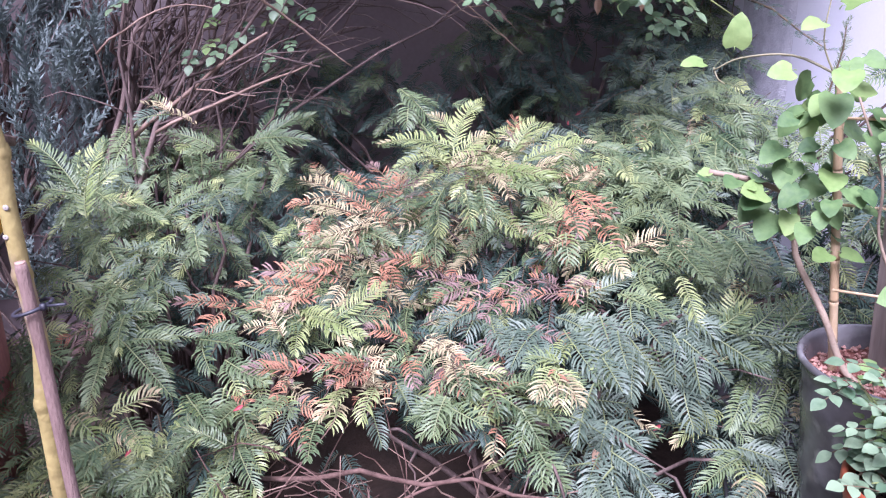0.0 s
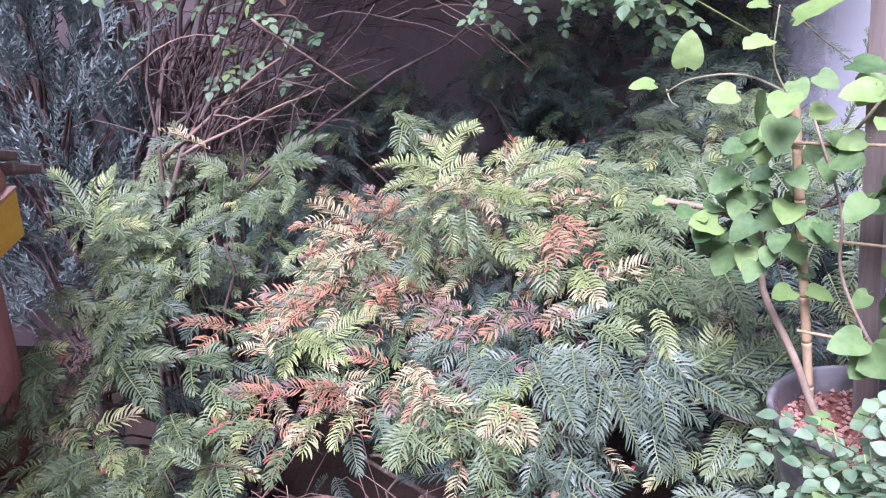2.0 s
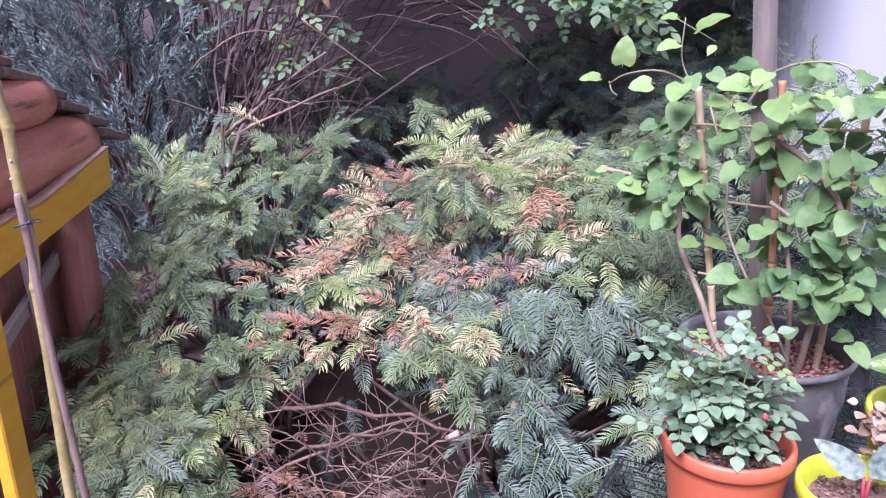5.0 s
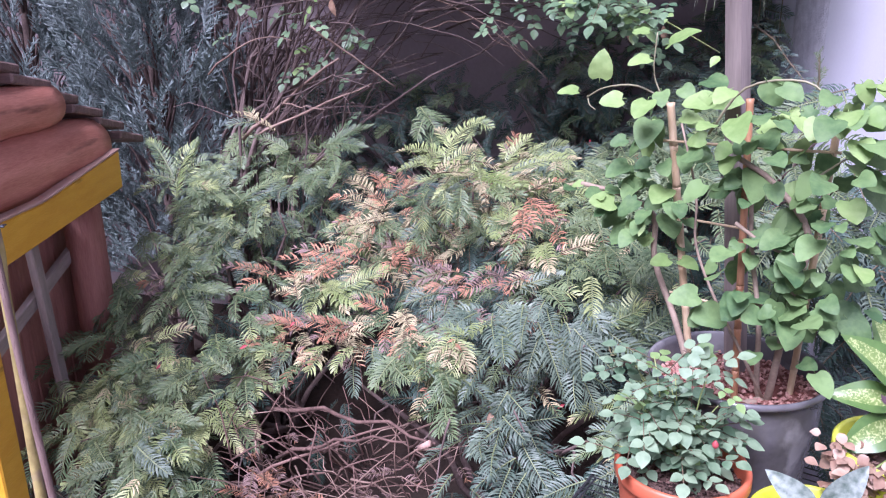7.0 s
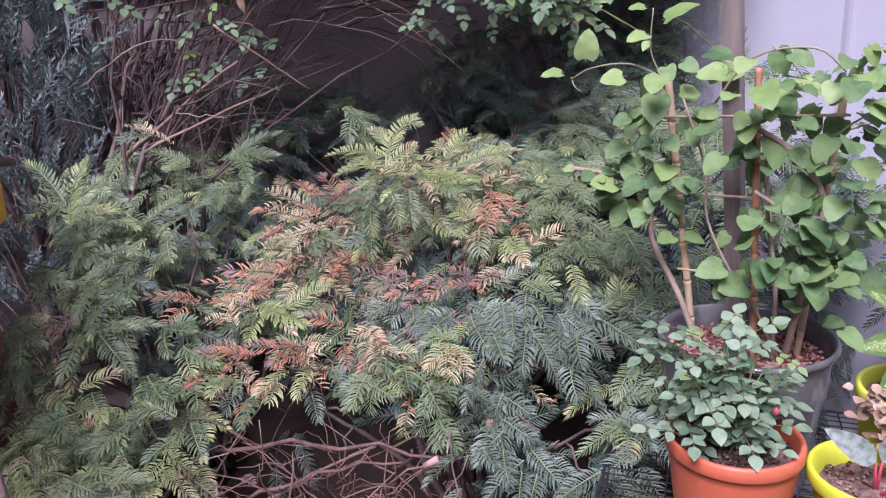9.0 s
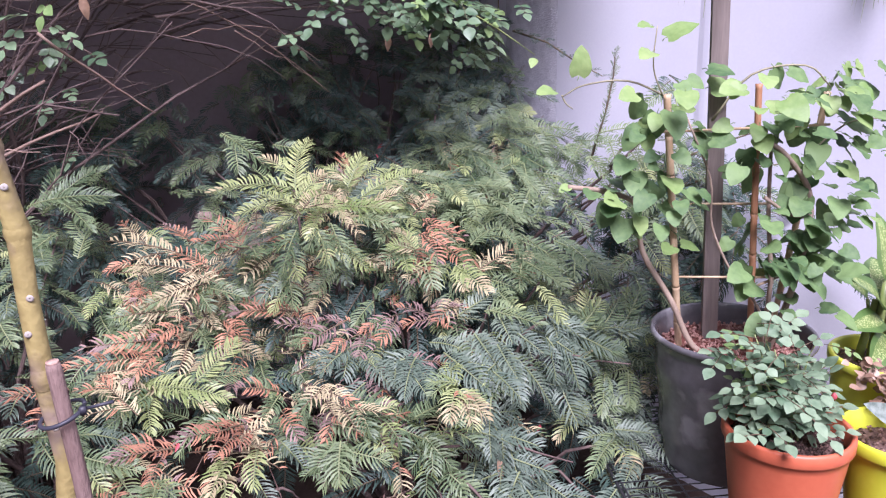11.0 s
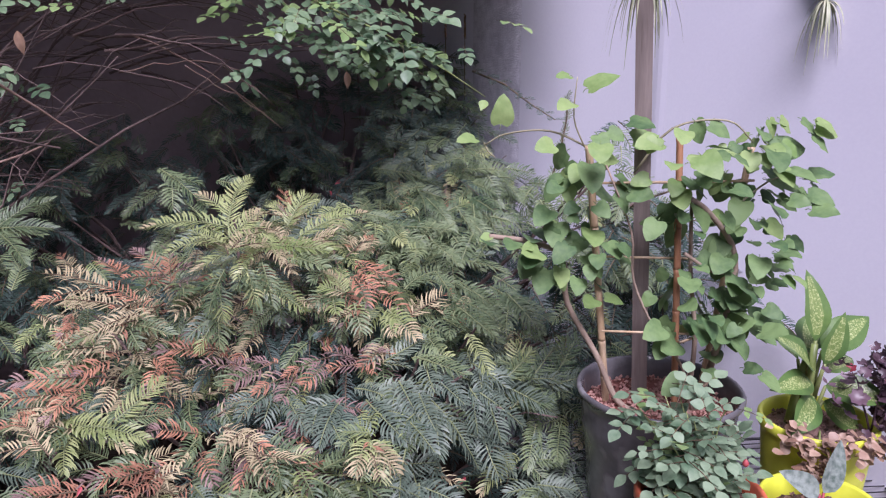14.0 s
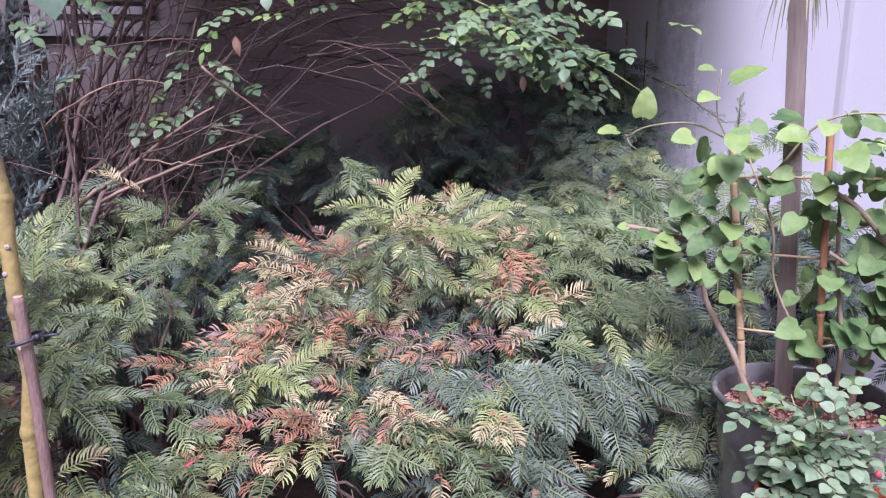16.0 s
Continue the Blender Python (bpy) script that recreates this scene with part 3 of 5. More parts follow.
LEFT = [
    (-0.39, 1.88, 0.70), (-0.63, 1.94, 1.00), (-0.79, 2.10, 0.80), (-1.06, 2.18, 1.00), (-0.57, 2.33, 1.06), (-0.86, 1.58, 0.83), (-0.95, 1.51, 0.73),
    (-0.62, 1.30, 0.59), (-0.45, 1.25, 0.52), (-0.63, 1.20, 0.50), (-0.85, 1.85, 1.02), (-0.75, 1.70, 0.92), (-0.45, 1.55, 0.68), (-0.30, 1.05, 0.30), (-0.70, 1.05, 0.43), (-0.50, 1.08, 0.44), (-0.85, 1.15, 0.50), (-0.78, 1.30, 0.60), (-0.90, 1.40, 0.66), (-0.55, 1.16, 0.52), (-0.95, 1.25, 0.52), (-0.20, 2.46, 0.90), (-0.46, 2.45, 1.00), (-0.80, 2.36, 1.10), (-1.02, 2.34, 1.12),
]
REAR = [
    (0.44, 2.63, 1.18), (0.72, 2.60, 1.30), (0.86, 2.41, 1.27), (0.10, 2.80, 1.36), (-0.30, 2.82, 1.30), (-0.62, 2.82, 1.33), (-0.92, 2.78, 1.28), (0.38, 2.86, 1.51), (0.62, 2.84, 1.56), (0.84, 2.84, 1.59), (0.22, 2.82, 1.45),
    (0.93, 2.76, 1.56), (0.65, 2.30, 1.18), (0.78, 2.02, 1.12), (0.66, 1.82, 1.02), (1.00, 1.80, 1.15), (1.08, 1.62, 1.02), (0.90, 1.62, 0.88), (0.30, 2.45, 0.95), (0.0, 2.45, 0.85), (0.52, 2.18, 1.12), (0.60, 2.02, 1.14), (0.48, 1.92, 1.08), (0.82, 2.22, 1.24), (0.66, 2.48, 1.27), (0.95, 2.20, 1.18), (0.90, 2.60, 1.38), (1.07, 1.70, 1.33), (1.11, 1.68, 1.20), (1.12, 1.62, 0.92), (-0.10, 2.60, 1.12), (-0.45, 2.62, 1.12),
]


# shoots on the outside of the crown, each from base to tip
LIME_SHOOTS = [
    (0.04, 1.82, 1.13, 0.07, 1.98, 1.25), (0.04, 1.83, 1.13, -0.16, 1.92, 1.15), (0.02, 1.75, 1.11, -0.1, 1.86, 1.13),
    (0.14, 1.83, 1.09, -0.02, 1.84, 1.11), (0.2, 1.94, 1.1, 0.27, 2.0, 1.17), (0.22, 1.88, 1.08, 0.42, 1.93, 1.14),
    (0.12, 1.81, 1.08, -0.05, 1.76, 1.07), (0.16, 1.85, 1.07, 0.27, 1.75, 1.05), (-0.89, 1.73, 0.97, -0.93, 1.83, 1.15),
    (-0.94, 1.76, 1.02, -1.02, 1.69, 0.98), (-0.87, 1.78, 1.01, -0.78, 1.79, 0.99), (-0.38, 1.79, 0.7, -0.23, 1.61, 0.7),
    (-0.38, 1.75, 0.69, -0.19, 1.65, 0.73), (-0.25, 1.67, 0.73, -0.13, 1.76, 0.76), (0.25, 1.28, 0.79, 0.2, 1.22, 0.76),
]
LIME_SHOOTS_MORE = [
    (0.25, 1.28, 0.79, 0.29, 1.22, 0.74), (0.29, 1.64, 0.99, 0.27, 1.71, 1.03), (0.39, 1.63, 0.94, 0.42, 1.52, 0.89),
    (-0.73, 1.34, 0.65, -0.55, 1.29, 0.63), (-0.2, 1.49, 0.62, -0.26, 1.38, 0.6), (-0.14, 1.5, 0.62, -0.17, 1.42, 0.58),
]
FRESH_SHOOTS = [
    (0.18, 1.83, 1.05, 0.25, 1.71, 1.02), (0.02, 1.73, 1.05, -0.03, 1.71, 0.95), (0.11, 1.76, 1.05, 0.12, 1.69, 0.96),
    (0.0, 1.78, 0.96, -0.01, 1.72, 0.86), (0.07, 1.73, 1.05, 0.08, 1.69, 0.97), (-0.91, 1.75, 1.04, -1.04, 1.82, 1.17),
    (-0.87, 1.78, 1.05, -0.87, 1.87, 1.15), (-0.77, 1.92, 0.92, -0.64, 2.04, 1.01), (-0.76, 1.94, 0.9, -0.87, 1.78, 0.92),
    (-0.8, 1.87, 0.91, -0.75, 1.76, 0.84), (0.26, 1.3, 0.79, 0.2, 1.31, 0.8), (0.34, 1.38, 0.78, 0.37, 1.31, 0.74),
    (0.42, 1.5, 0.86, 0.49, 1.37, 0.84), (0.65, 1.39, 0.8, 0.65, 1.43, 0.89), (0.72, 1.4, 0.79, 0.84, 1.46, 0.86),
]
FRESH_SHOOTS_MORE = [
    (0.75, 1.42, 0.79, 0.81, 1.37, 0.76), (0.68, 1.4, 0.82, 0.76, 1.44, 0.86), (0.6, 1.38, 0.83, 0.69, 1.42, 0.86),
    (-0.88, 1.67, 0.82, -0.76, 1.59, 0.78), (-0.8, 1.6, 0.76, -0.68, 1.57, 0.77), (-0.78, 1.51, 0.72, -0.73, 1.36, 0.67),
    (-0.57, 1.44, 0.63, -0.5, 1.35, 0.6), (-0.45, 1.45, 0.6, -0.5, 1.34, 0.58), (-0.45, 1.33, 0.57, -0.57, 1.36, 0.61),
    (-0.37, 1.28, 0.56, -0.5, 1.21, 0.55), (-0.56, 1.3, 0.57, -0.6, 1.2, 0.54), (-0.26, 1.42, 0.59, -0.27, 1.27, 0.56),
    (-0.35, 1.46, 0.62, -0.37, 1.35, 0.61), (-0.58, 1.57, 0.71, -0.46, 1.5, 0.71), (-0.21, 1.89, 0.89, -0.12, 1.82, 0.86),
]
FRESH_SHOOTS_LOW = [
    (0.31, 1.64, 0.96, 0.31, 1.58, 0.91), (-0.5, 1.52, 0.68, -0.39, 1.44, 0.64),
]
RUST_SHOOTS = [
    (0.2, 1.97, 1.12, 0.21, 2.03, 1.18), (-0.22, 1.94, 1.0, -0.29, 2.0, 1.04), (-0.18, 1.89, 0.97, -0.06, 1.86, 1.03),
    (-0.19, 1.88, 0.95, -0.28, 1.95, 0.97), (-0.11, 1.84, 1.01, -0.19, 1.94, 1.07), (0.02, 1.76, 0.83, -0.17, 1.78, 0.84),
    (-0.27, 1.84, 0.77, -0.51, 1.78, 0.8), (-0.34, 1.85, 0.73, -0.53, 1.75, 0.77), (-0.52, 1.72, 0.74, -0.67, 1.64, 0.77),
    (-0.07, 1.6, 0.7, -0.17, 1.57, 0.74), (-0.17, 1.52, 0.67, -0.31, 1.47, 0.68), (-0.3, 1.52, 0.65, -0.44, 1.46, 0.67),
    (-0.15, 1.53, 0.67, -0.23, 1.47, 0.69), (0.31, 1.67, 1.02, 0.38, 1.6, 0.99), (0.33, 1.7, 1.05, 0.41, 1.63, 1.0),
]
RUST_SHOOTS_MORE = [
    (-0.48, 1.48, 0.62, -0.42, 1.42, 0.62), (-0.33, 1.92, 0.89, -0.36, 1.86, 0.88),
]
DRY_SHOOTS = [
    (0.18, 1.67, 0.86, 0.04, 1.67, 0.87), (0.22, 1.68, 0.91, 0.15, 1.62, 0.87), (0.11, 1.67, 0.82, -0.0, 1.63, 0.79),
    (0.25, 1.64, 0.83, 0.13, 1.59, 0.82), (0.32, 1.55, 0.84, 0.23, 1.62, 0.85), (0.18, 1.65, 0.8, 0.06, 1.58, 0.79),
    (0.04, 1.72, 0.8, -0.06, 1.71, 0.82), (0.31, 1.6, 0.85, 0.36, 1.51, 0.86), (0.15, 1.66, 0.86, 0.25, 1.68, 0.91),
    (0.12, 1.67, 0.85, 0.08, 1.73, 0.88), (-0.11, 1.86, 0.98, -0.02, 1.76, 1.02), (-0.8, 1.58, 0.75, -0.87, 1.47, 0.74),
    (0.12, 1.36, 0.62, 0.14, 1.39, 0.68),
]
SINGED_SHOOTS = [
    (-0.25, 1.94, 0.97, -0.45, 2.07, 0.99), (-0.21, 1.89, 0.93, -0.41, 1.97, 0.94), (-0.22, 1.89, 0.92, -0.11, 1.88, 0.96),
    (0.33, 1.63, 0.95, 0.25, 1.6, 0.93), (0.31, 1.71, 1.06, 0.41, 1.81, 1.08), (0.44, 1.6, 0.93, 0.56, 1.63, 0.95),
    (0.37, 1.58, 0.87, 0.31, 1.51, 0.84), (0.25, 1.27, 0.79, 0.25, 1.2, 0.75), (-0.02, 1.58, 0.72, 0.07, 1.43, 0.71),
    (0.04, 1.45, 0.71, 0.12, 1.37, 0.7), (-0.34, 1.72, 0.7, -0.51, 1.72, 0.73), (-0.38, 1.61, 0.7, -0.46, 1.72, 0.74),
    (0.1, 1.38, 0.58, 0.04, 1.32, 0.52), (0.14, 1.36, 0.6, 0.13, 1.3, 0.54), (-0.47, 1.81, 0.73, -0.32, 1.75, 0.73),
]
SINGED_SHOOTS_MORE = [
    (-0.11, 1.69, 0.72, -0.0, 1.55, 0.71), (-0.21, 1.46, 0.58, -0.21, 1.37, 0.58),
]
STRAW_SHOOTS = [
    (-0.19, 1.88, 0.9, -0.35, 1.84, 0.86), (-0.28, 1.87, 0.84, -0.42, 1.84, 0.85), (0.03, 1.53, 0.73, -0.04, 1.47, 0.7),
    (-0.21, 1.79, 0.74, -0.25, 1.66, 0.72), (-0.71, 2.09, 1.15, -0.86, 2.05, 1.22), (0.04, 1.73, 1.1, 0.11, 1.83, 1.12),
    (0.23, 1.87, 1.06, 0.32, 1.8, 1.09), (-0.1, 1.57, 0.68, -0.16, 1.47, 0.64), (-0.04, 1.61, 0.73, 0.04, 1.62, 0.75),
    (-0.17, 1.49, 0.66, -0.09, 1.53, 0.67),
]
BLUE_SHOOTS = [
    (0.18, 1.59, 0.76, 0.24, 1.41, 0.76), (0.12, 1.62, 0.78, 0.01, 1.54, 0.75), (0.28, 1.53, 0.79, 0.39, 1.41, 0.79),
    (0.37, 1.47, 0.82, 0.38, 1.36, 0.76), (0.29, 1.46, 0.79, 0.32, 1.31, 0.75), (0.24, 1.51, 0.77, 0.16, 1.4, 0.74),
    (0.13, 1.58, 0.77, 0.14, 1.45, 0.74), (0.42, 1.41, 0.8, 0.51, 1.3, 0.67), (0.5, 1.36, 0.83, 0.55, 1.3, 0.72),
    (0.52, 1.35, 0.82, 0.61, 1.31, 0.73), (0.44, 1.42, 0.84, 0.47, 1.33, 0.8), (0.35, 1.52, 0.85, 0.46, 1.53, 0.88),
    (0.53, 1.42, 0.86, 0.58, 1.35, 0.82), (0.56, 1.39, 0.83, 0.71, 1.33, 0.73), (0.52, 1.33, 0.62, 0.48, 1.25, 0.56),
]
BLUE_SHOOTS_MORE = [
    (0.59, 1.34, 0.61, 0.51, 1.25, 0.57), (0.67, 1.33, 0.59, 0.7, 1.24, 0.54), (0.4, 1.3, 0.58, 0.33, 1.24, 0.54),
    (0.01, 1.79, 0.93, -0.08, 1.75, 0.88), (0.12, 1.72, 0.93, 0.18, 1.75, 0.98), (0.5, 1.37, 0.76, 0.59, 1.29, 0.64),
]
YEW_SHOOTS = [
    (-0.11, 2.01, 1.26, -0.02, 1.92, 1.18), (0.55, 1.63, 0.95, 0.64, 1.48, 0.93), (0.56, 1.58, 0.94, 0.58, 1.44, 0.9),
    (0.65, 1.6, 0.98, 0.74, 1.46, 0.91), (0.68, 1.57, 0.97, 0.7, 1.44, 0.91), (0.65, 1.35, 0.63, 0.72, 1.31, 0.63),
    (0.68, 1.32, 0.57, 0.54, 1.23, 0.56), (0.04, 1.42, 0.64, -0.03, 1.37, 0.57), (0.02, 1.44, 0.63, -0.04, 1.39, 0.6),
    (0.19, 1.32, 0.67, 0.22, 1.26, 0.62), (-0.76, 1.61, 0.75, -0.62, 1.49, 0.69), (-0.75, 1.53, 0.73, -0.61, 1.4, 0.66),
    (-0.68, 1.52, 0.7, -0.57, 1.46, 0.69), (-0.59, 2.25, 1.04, -0.42, 2.23, 1.17), (-0.62, 2.24, 1.07, -0.39, 2.14, 1.11),
]
YEW_SHOOTS_MORE = [
    (-0.5, 2.08, 0.95, -0.45, 2.17, 1.04), (-0.26, 1.36, 0.59, -0.32, 1.29, 0.63), (-0.67, 2.1, 1.08, -0.79, 2.09, 1.14),
    (-0.56, 2.23, 0.99, -0.64, 2.07, 0.94), (0.44, 1.65, 0.98, 0.57, 1.74, 1.02), (0.56, 1.88, 1.06, 0.7, 1.98, 1.1),
    (0.46, 1.91, 1.09, 0.54, 1.81, 1.03), (0.62, 1.77, 1.01, 0.71, 1.65, 1.0), (-1.01, 1.67, 0.85, -0.87, 1.6, 0.82),
    (-0.95, 1.48, 0.75, -0.82, 1.39, 0.72), (-0.79, 1.42, 0.7, -0.83, 1.28, 0.69), (-0.68, 1.3, 0.6, -0.75, 1.2, 0.59),
    (0.61, 1.37, 0.76, 0.71, 1.41, 0.79),
]


GAPS = [(-0.10, 1.20, 0.45, 0.36, 0.36, 0.21), (0.18, 1.72, 0.90, 0.15, 0.13, 0.08), (-0.52, 1.95, 0.84, 0.18, 0.18, 0.10), (0.60, 1.48, 0.70, 0.11, 0.12, 0.10), (0.50, 1.33, 0.60, 0.11, 0.14, 0.10), (-0.72, 1.45, 0.66, 0.09, 0.12, 0.09), (-0.12, 1.70, 0.70, 0.10, 0.10, 0.05)]


def in_hollow(x, y, z):
    """The dark gaps between the boughs; the largest, low in the front, shows the dry boughs."""
    return any(((x - a) / p) ** 2 + ((y - b) / q) ** 2 + ((z - c) / w) ** 2 < 1 for a, b, c, p, q, w in GAPS)


OUTER_SHOOTS = [("lime", LIME_SHOOTS + LIME_SHOOTS_MORE), ("fresh", FRESH_SHOOTS + FRESH_SHOOTS_MORE + FRESH_SHOOTS_LOW), ("rust", RUST_SHOOTS + RUST_SHOOTS_MORE), ("dry", DRY_SHOOTS), ("singed", SINGED_SHOOTS + SINGED_SHOOTS_MORE), ("straw", STRAW_SHOOTS), ("blue", BLUE_SHOOTS + BLUE_SHOOTS_MORE), ("yew", YEW_SHOOTS + YEW_SHOOTS_MORE)]


def outer(front):
    """The outer shoots of the front shrub, or of the one beside the house."""
    return [(tone, [q for q in shoots if (q[0] > -0.42 + 0.1 * (q[1] - 1.5)) == front]) for tone, shoots in OUTER_SHOOTS]


yew("yew_shrub", "spreading green yew with rust-brown and yellowing sprays", (0.25, 1.75, 0.0), FRONT, 6,
    zones(["yew", "yew", "fresh", "blue", "fresh", "straw", "fresh", "yew", "lime"], [
        (0.12, 2.02, 1.22, 0.20, "lime", 0.6), (0.30, 1.98, 1.18, 0.20, "lime", 0.5), (0.15, 1.95, 1.18, 0.25, "straw", 0.22), (0.20, 1.85, 1.05, 0.25, "singed", 0.2),
        (0.10, 1.62, 0.76, 0.17, "dry", 0.6), (0.30, 1.66, 0.80, 0.12, "dry", 0.6), (-0.16, 1.78, 0.78, 0.14, "rust", 0.3), (0.36, 1.68, 1.02, 0.09, "rust", 0.5), (-0.20, 1.50, 0.68, 0.16, "singed", 0.4), (-0.20, 1.50, 0.68, 0.16, "rust", 0.25),
        (-0.36, 2.10, 0.92, 0.16, "rust", 0.22), (-0.30, 2.05, 0.92, 0.22, "singed", 0.4), (-0.30, 2.05, 0.92, 0.22, "straw", 0.3), (-0.12, 1.85, 0.76, 0.22, "straw", 0.35), (0.56, 1.30, 0.72, 0.30, "blue", 0.75), (0.45, 1.10, 0.45, 0.32, "blue", 0.7)]), 21, hollow=in_hollow, sink=0.065, named=outer(True))
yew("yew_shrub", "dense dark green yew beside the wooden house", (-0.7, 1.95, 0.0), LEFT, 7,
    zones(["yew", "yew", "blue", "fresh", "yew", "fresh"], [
        # first spot: darker needles at the back paint in the shade under the rose
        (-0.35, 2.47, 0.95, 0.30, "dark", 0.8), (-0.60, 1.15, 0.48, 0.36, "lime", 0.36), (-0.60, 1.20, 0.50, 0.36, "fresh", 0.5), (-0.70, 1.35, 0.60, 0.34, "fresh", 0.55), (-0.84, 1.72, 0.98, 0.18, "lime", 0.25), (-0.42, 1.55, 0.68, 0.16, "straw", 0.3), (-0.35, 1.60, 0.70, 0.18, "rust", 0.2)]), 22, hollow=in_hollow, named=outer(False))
# the dark tone in this mix carries the shade by the walls as colour
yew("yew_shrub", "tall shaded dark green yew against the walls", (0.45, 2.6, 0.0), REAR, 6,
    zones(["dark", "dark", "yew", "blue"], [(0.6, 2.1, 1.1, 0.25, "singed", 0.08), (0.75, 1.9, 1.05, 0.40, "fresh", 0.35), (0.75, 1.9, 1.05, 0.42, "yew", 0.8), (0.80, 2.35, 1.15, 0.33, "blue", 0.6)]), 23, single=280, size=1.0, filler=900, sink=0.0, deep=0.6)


def side_bough(points, seed, n, tone="dark"):
    """A thin outlying branch with shoots to both sides."""
    r = random.Random(seed)
    o = Vector(points[0])
    b = thing("yew_branch", o, "thin outlying yew branch with short needles", "branch")
    line = [Vector(p) - o for p in points]
    part("stem", Geo().tube(line, taper(0.004, 0.0015, len(line)), 5), M_TWIG, b)
    for k in range(n):
        t = k / (n - 1) * (len(line) - 1.001)
        i = int(t)
        p = line[i].lerp(line[i + 1], t - i)
        d = (line[i + 1] - line[i]).normalized()
        side = d.cross(Vector((0, 0, 1))) * (1 if k % 2 else -1)
        part("shoot", shoot_mesh(5 * r.randrange(2), tone), None, b, matrix=scaled(aim(p, d * 0.8 + side * 0.8 + Vector((0, 0, r.uniform(-0.2, 0.4))), (0, -0.4, 1)), 0.62 - 0.02 * k))


side_bough([(0.90, 2.35, 1.50), (0.95, 2.2, 1.46), (0.99, 2.08, 1.40), (1.02, 1.98, 1.36)], 5, 15)
side_bough([(1.05, 1.75, 1.05), (1.12, 1.68, 1.15), (1.2, 1.6, 1.20), (1.26, 1.52, 1.24)], 6, 15, "yew")
side_bough([(1.05, 1.72, 1.02), (1.14, 1.66, 1.08), (1.22, 1.58, 1.12), (1.27, 1.5, 1.14)], 7, 15, "yew")
side_bough([(1.0, 2.0, 1.1), (1.05, 2.0, 1.25), (1.06, 1.98, 1.36), (1.05, 1.96, 1.42)], 8, 13, "yew")


def dry_boughs():
    r = random.Random(4)
    b = thing("dry_branch_pile", (0, 1.3, 0.0), "bare dry brown boughs in the gap under the yew", "branches")
    for k, (p, q, w) in enumerate((((-0.42, 1.45, 0.40), (0.24, 1.14, 0.58), 0.0075), ((-0.30, 1.30, 0.34), (0.14, 1.20, 0.53), 0.006), ((-0.48, 1.2, 0.22), (0.05, 1.35, 0.48), 0.006), ((-0.2, 1.6, 0.1), (-0.18, 1.25, 0.42), 0.007), ((0.0, 1.6, 0.1), (0.16, 1.22, 0.55), 0.007))):
        part("bough", Geo().tube([v - Vector((0, 1.3, 0)) for v in bend(p, q, 0.03, 9, 0.012, r)], taper(w, w * 0.45, 9), 8), M_DRYWOOD, b)
    for k in range(180):
        s = Vector((r.uniform(-0.45, 0.22), r.uniform(-0.18, 0.25), r.uniform(0.05, 0.42)))
        e = s + Vector((r.uniform(-0.3, 0.3), r.uniform(-0.22, 0.1), r.uniform(-0.05, 0.25)))
        part("twig", Geo().tube(bend(s, e, r.uniform(-0.03, 0.06), 6, 0.010, r), taper(r.uniform(0.0015, 0.0035), 0.001, 6), 5), M_TANCANE if k % 3 == 0 else M_DRYWOOD, b)
    for k in range(80):
        p = Vector((r.uniform(-0.4, 0.3), r.uniform(-0.28, 0.15), r.uniform(0.10, 0.40)))
        part("dead_shoot", shoot_mesh(r.randrange(10), r.choice(["dry", "rust", "dry"])), None, b, matrix=scaled(aim(p, (r.uniform(-1, 1), r.uniform(-1, 0.3), r.uniform(-0.5, 0.4)), (r.uniform(-.4, .4), -0.3, 1)), r.uniform(0.5, 0.8)))
    part("stub", Geo().tube([(0.20, -0.16, 0.56), (0.23, -0.17, 0.585)], 0.008, 8), M_PINKWOOD, b, "pale sawn branch end")


dry_boughs()


def fallen(at, d, size, mat, label, name="dead_leaf"):
    ob = new(name, leaf_geo(size, size * 0.36, ovate, 0.5, 0.25).mesh(name, mat))
    ob.matrix_world = aim(at, d, (0.2, -0.8, 0.6))
    tagged(ob, label, "leaf")


fallen((0.335, 1.27, 0.61), (0.25, -0.2, -1), 0.06, M_DEADLEAF, "curled pale brown dead leaf caught in the yew")
for q, s in (((-0.62, 1.25, 0.61), 0.018), ((0.50, 1.38, 0.60), 0.022), ((-0.57, 2.30, 1.07), 0.022), ((0.47, 2.5, 1.13), 0.03), ((0.40, 2.35, 1.12), 0.02), ((-0.30, 1.45, 0.70), 0.02), ((-0.42, 1.38, 0.64), 0.025)):
    fallen(q, (rng.uniform(-1, 1), -0.6, -0.3), s, M_REDBIT, "small fallen crimson petal on the yew", "petal")

# ---- juniper ----
def plume_geo(seed):
    r = random.Random(seed)
    g = Geo()
    ln = r.uniform(0.20, 0.27)
    main = [(ln * t, 0.03 * math.sin(3 * t), 0) for t in (0, 0.3, 0.6, 1)]
    g.tube(main, taper(0.0025, 0.001, 4), 3, 0, False)
    for k in range(30):
        t = 0.1 + 0.9 * k / 30
        a = k * 2.4 + r.uniform(-0.5, 0.5)
        size = 0.055 * (1.15 - 0.7 * t) * r.uniform(0.7, 1.3)
        b = Vector((ln * t, 0.03 * math.sin(3 * t), 0))
        d = Vector((0.85, math.cos(a) * 0.6, math.sin(a) * 0.6)).normalized()
        g.tube([b, b + d * size * 0.6, b + d * size], [0.0030, 0.0026, 0.0006], 3, 0, False)
        for j in range(3):
            c = b + d * size * (0.3 + 0.22 * j)
            e = (d + Vector((0.2, r.uniform(-0.9, 0.9), r.uniform(-0.9, 0.9)))).normalized()
            g.tube([c, c + e * size * 0.42], [0.0026, 0.0006], 3, 0, False)
    return g


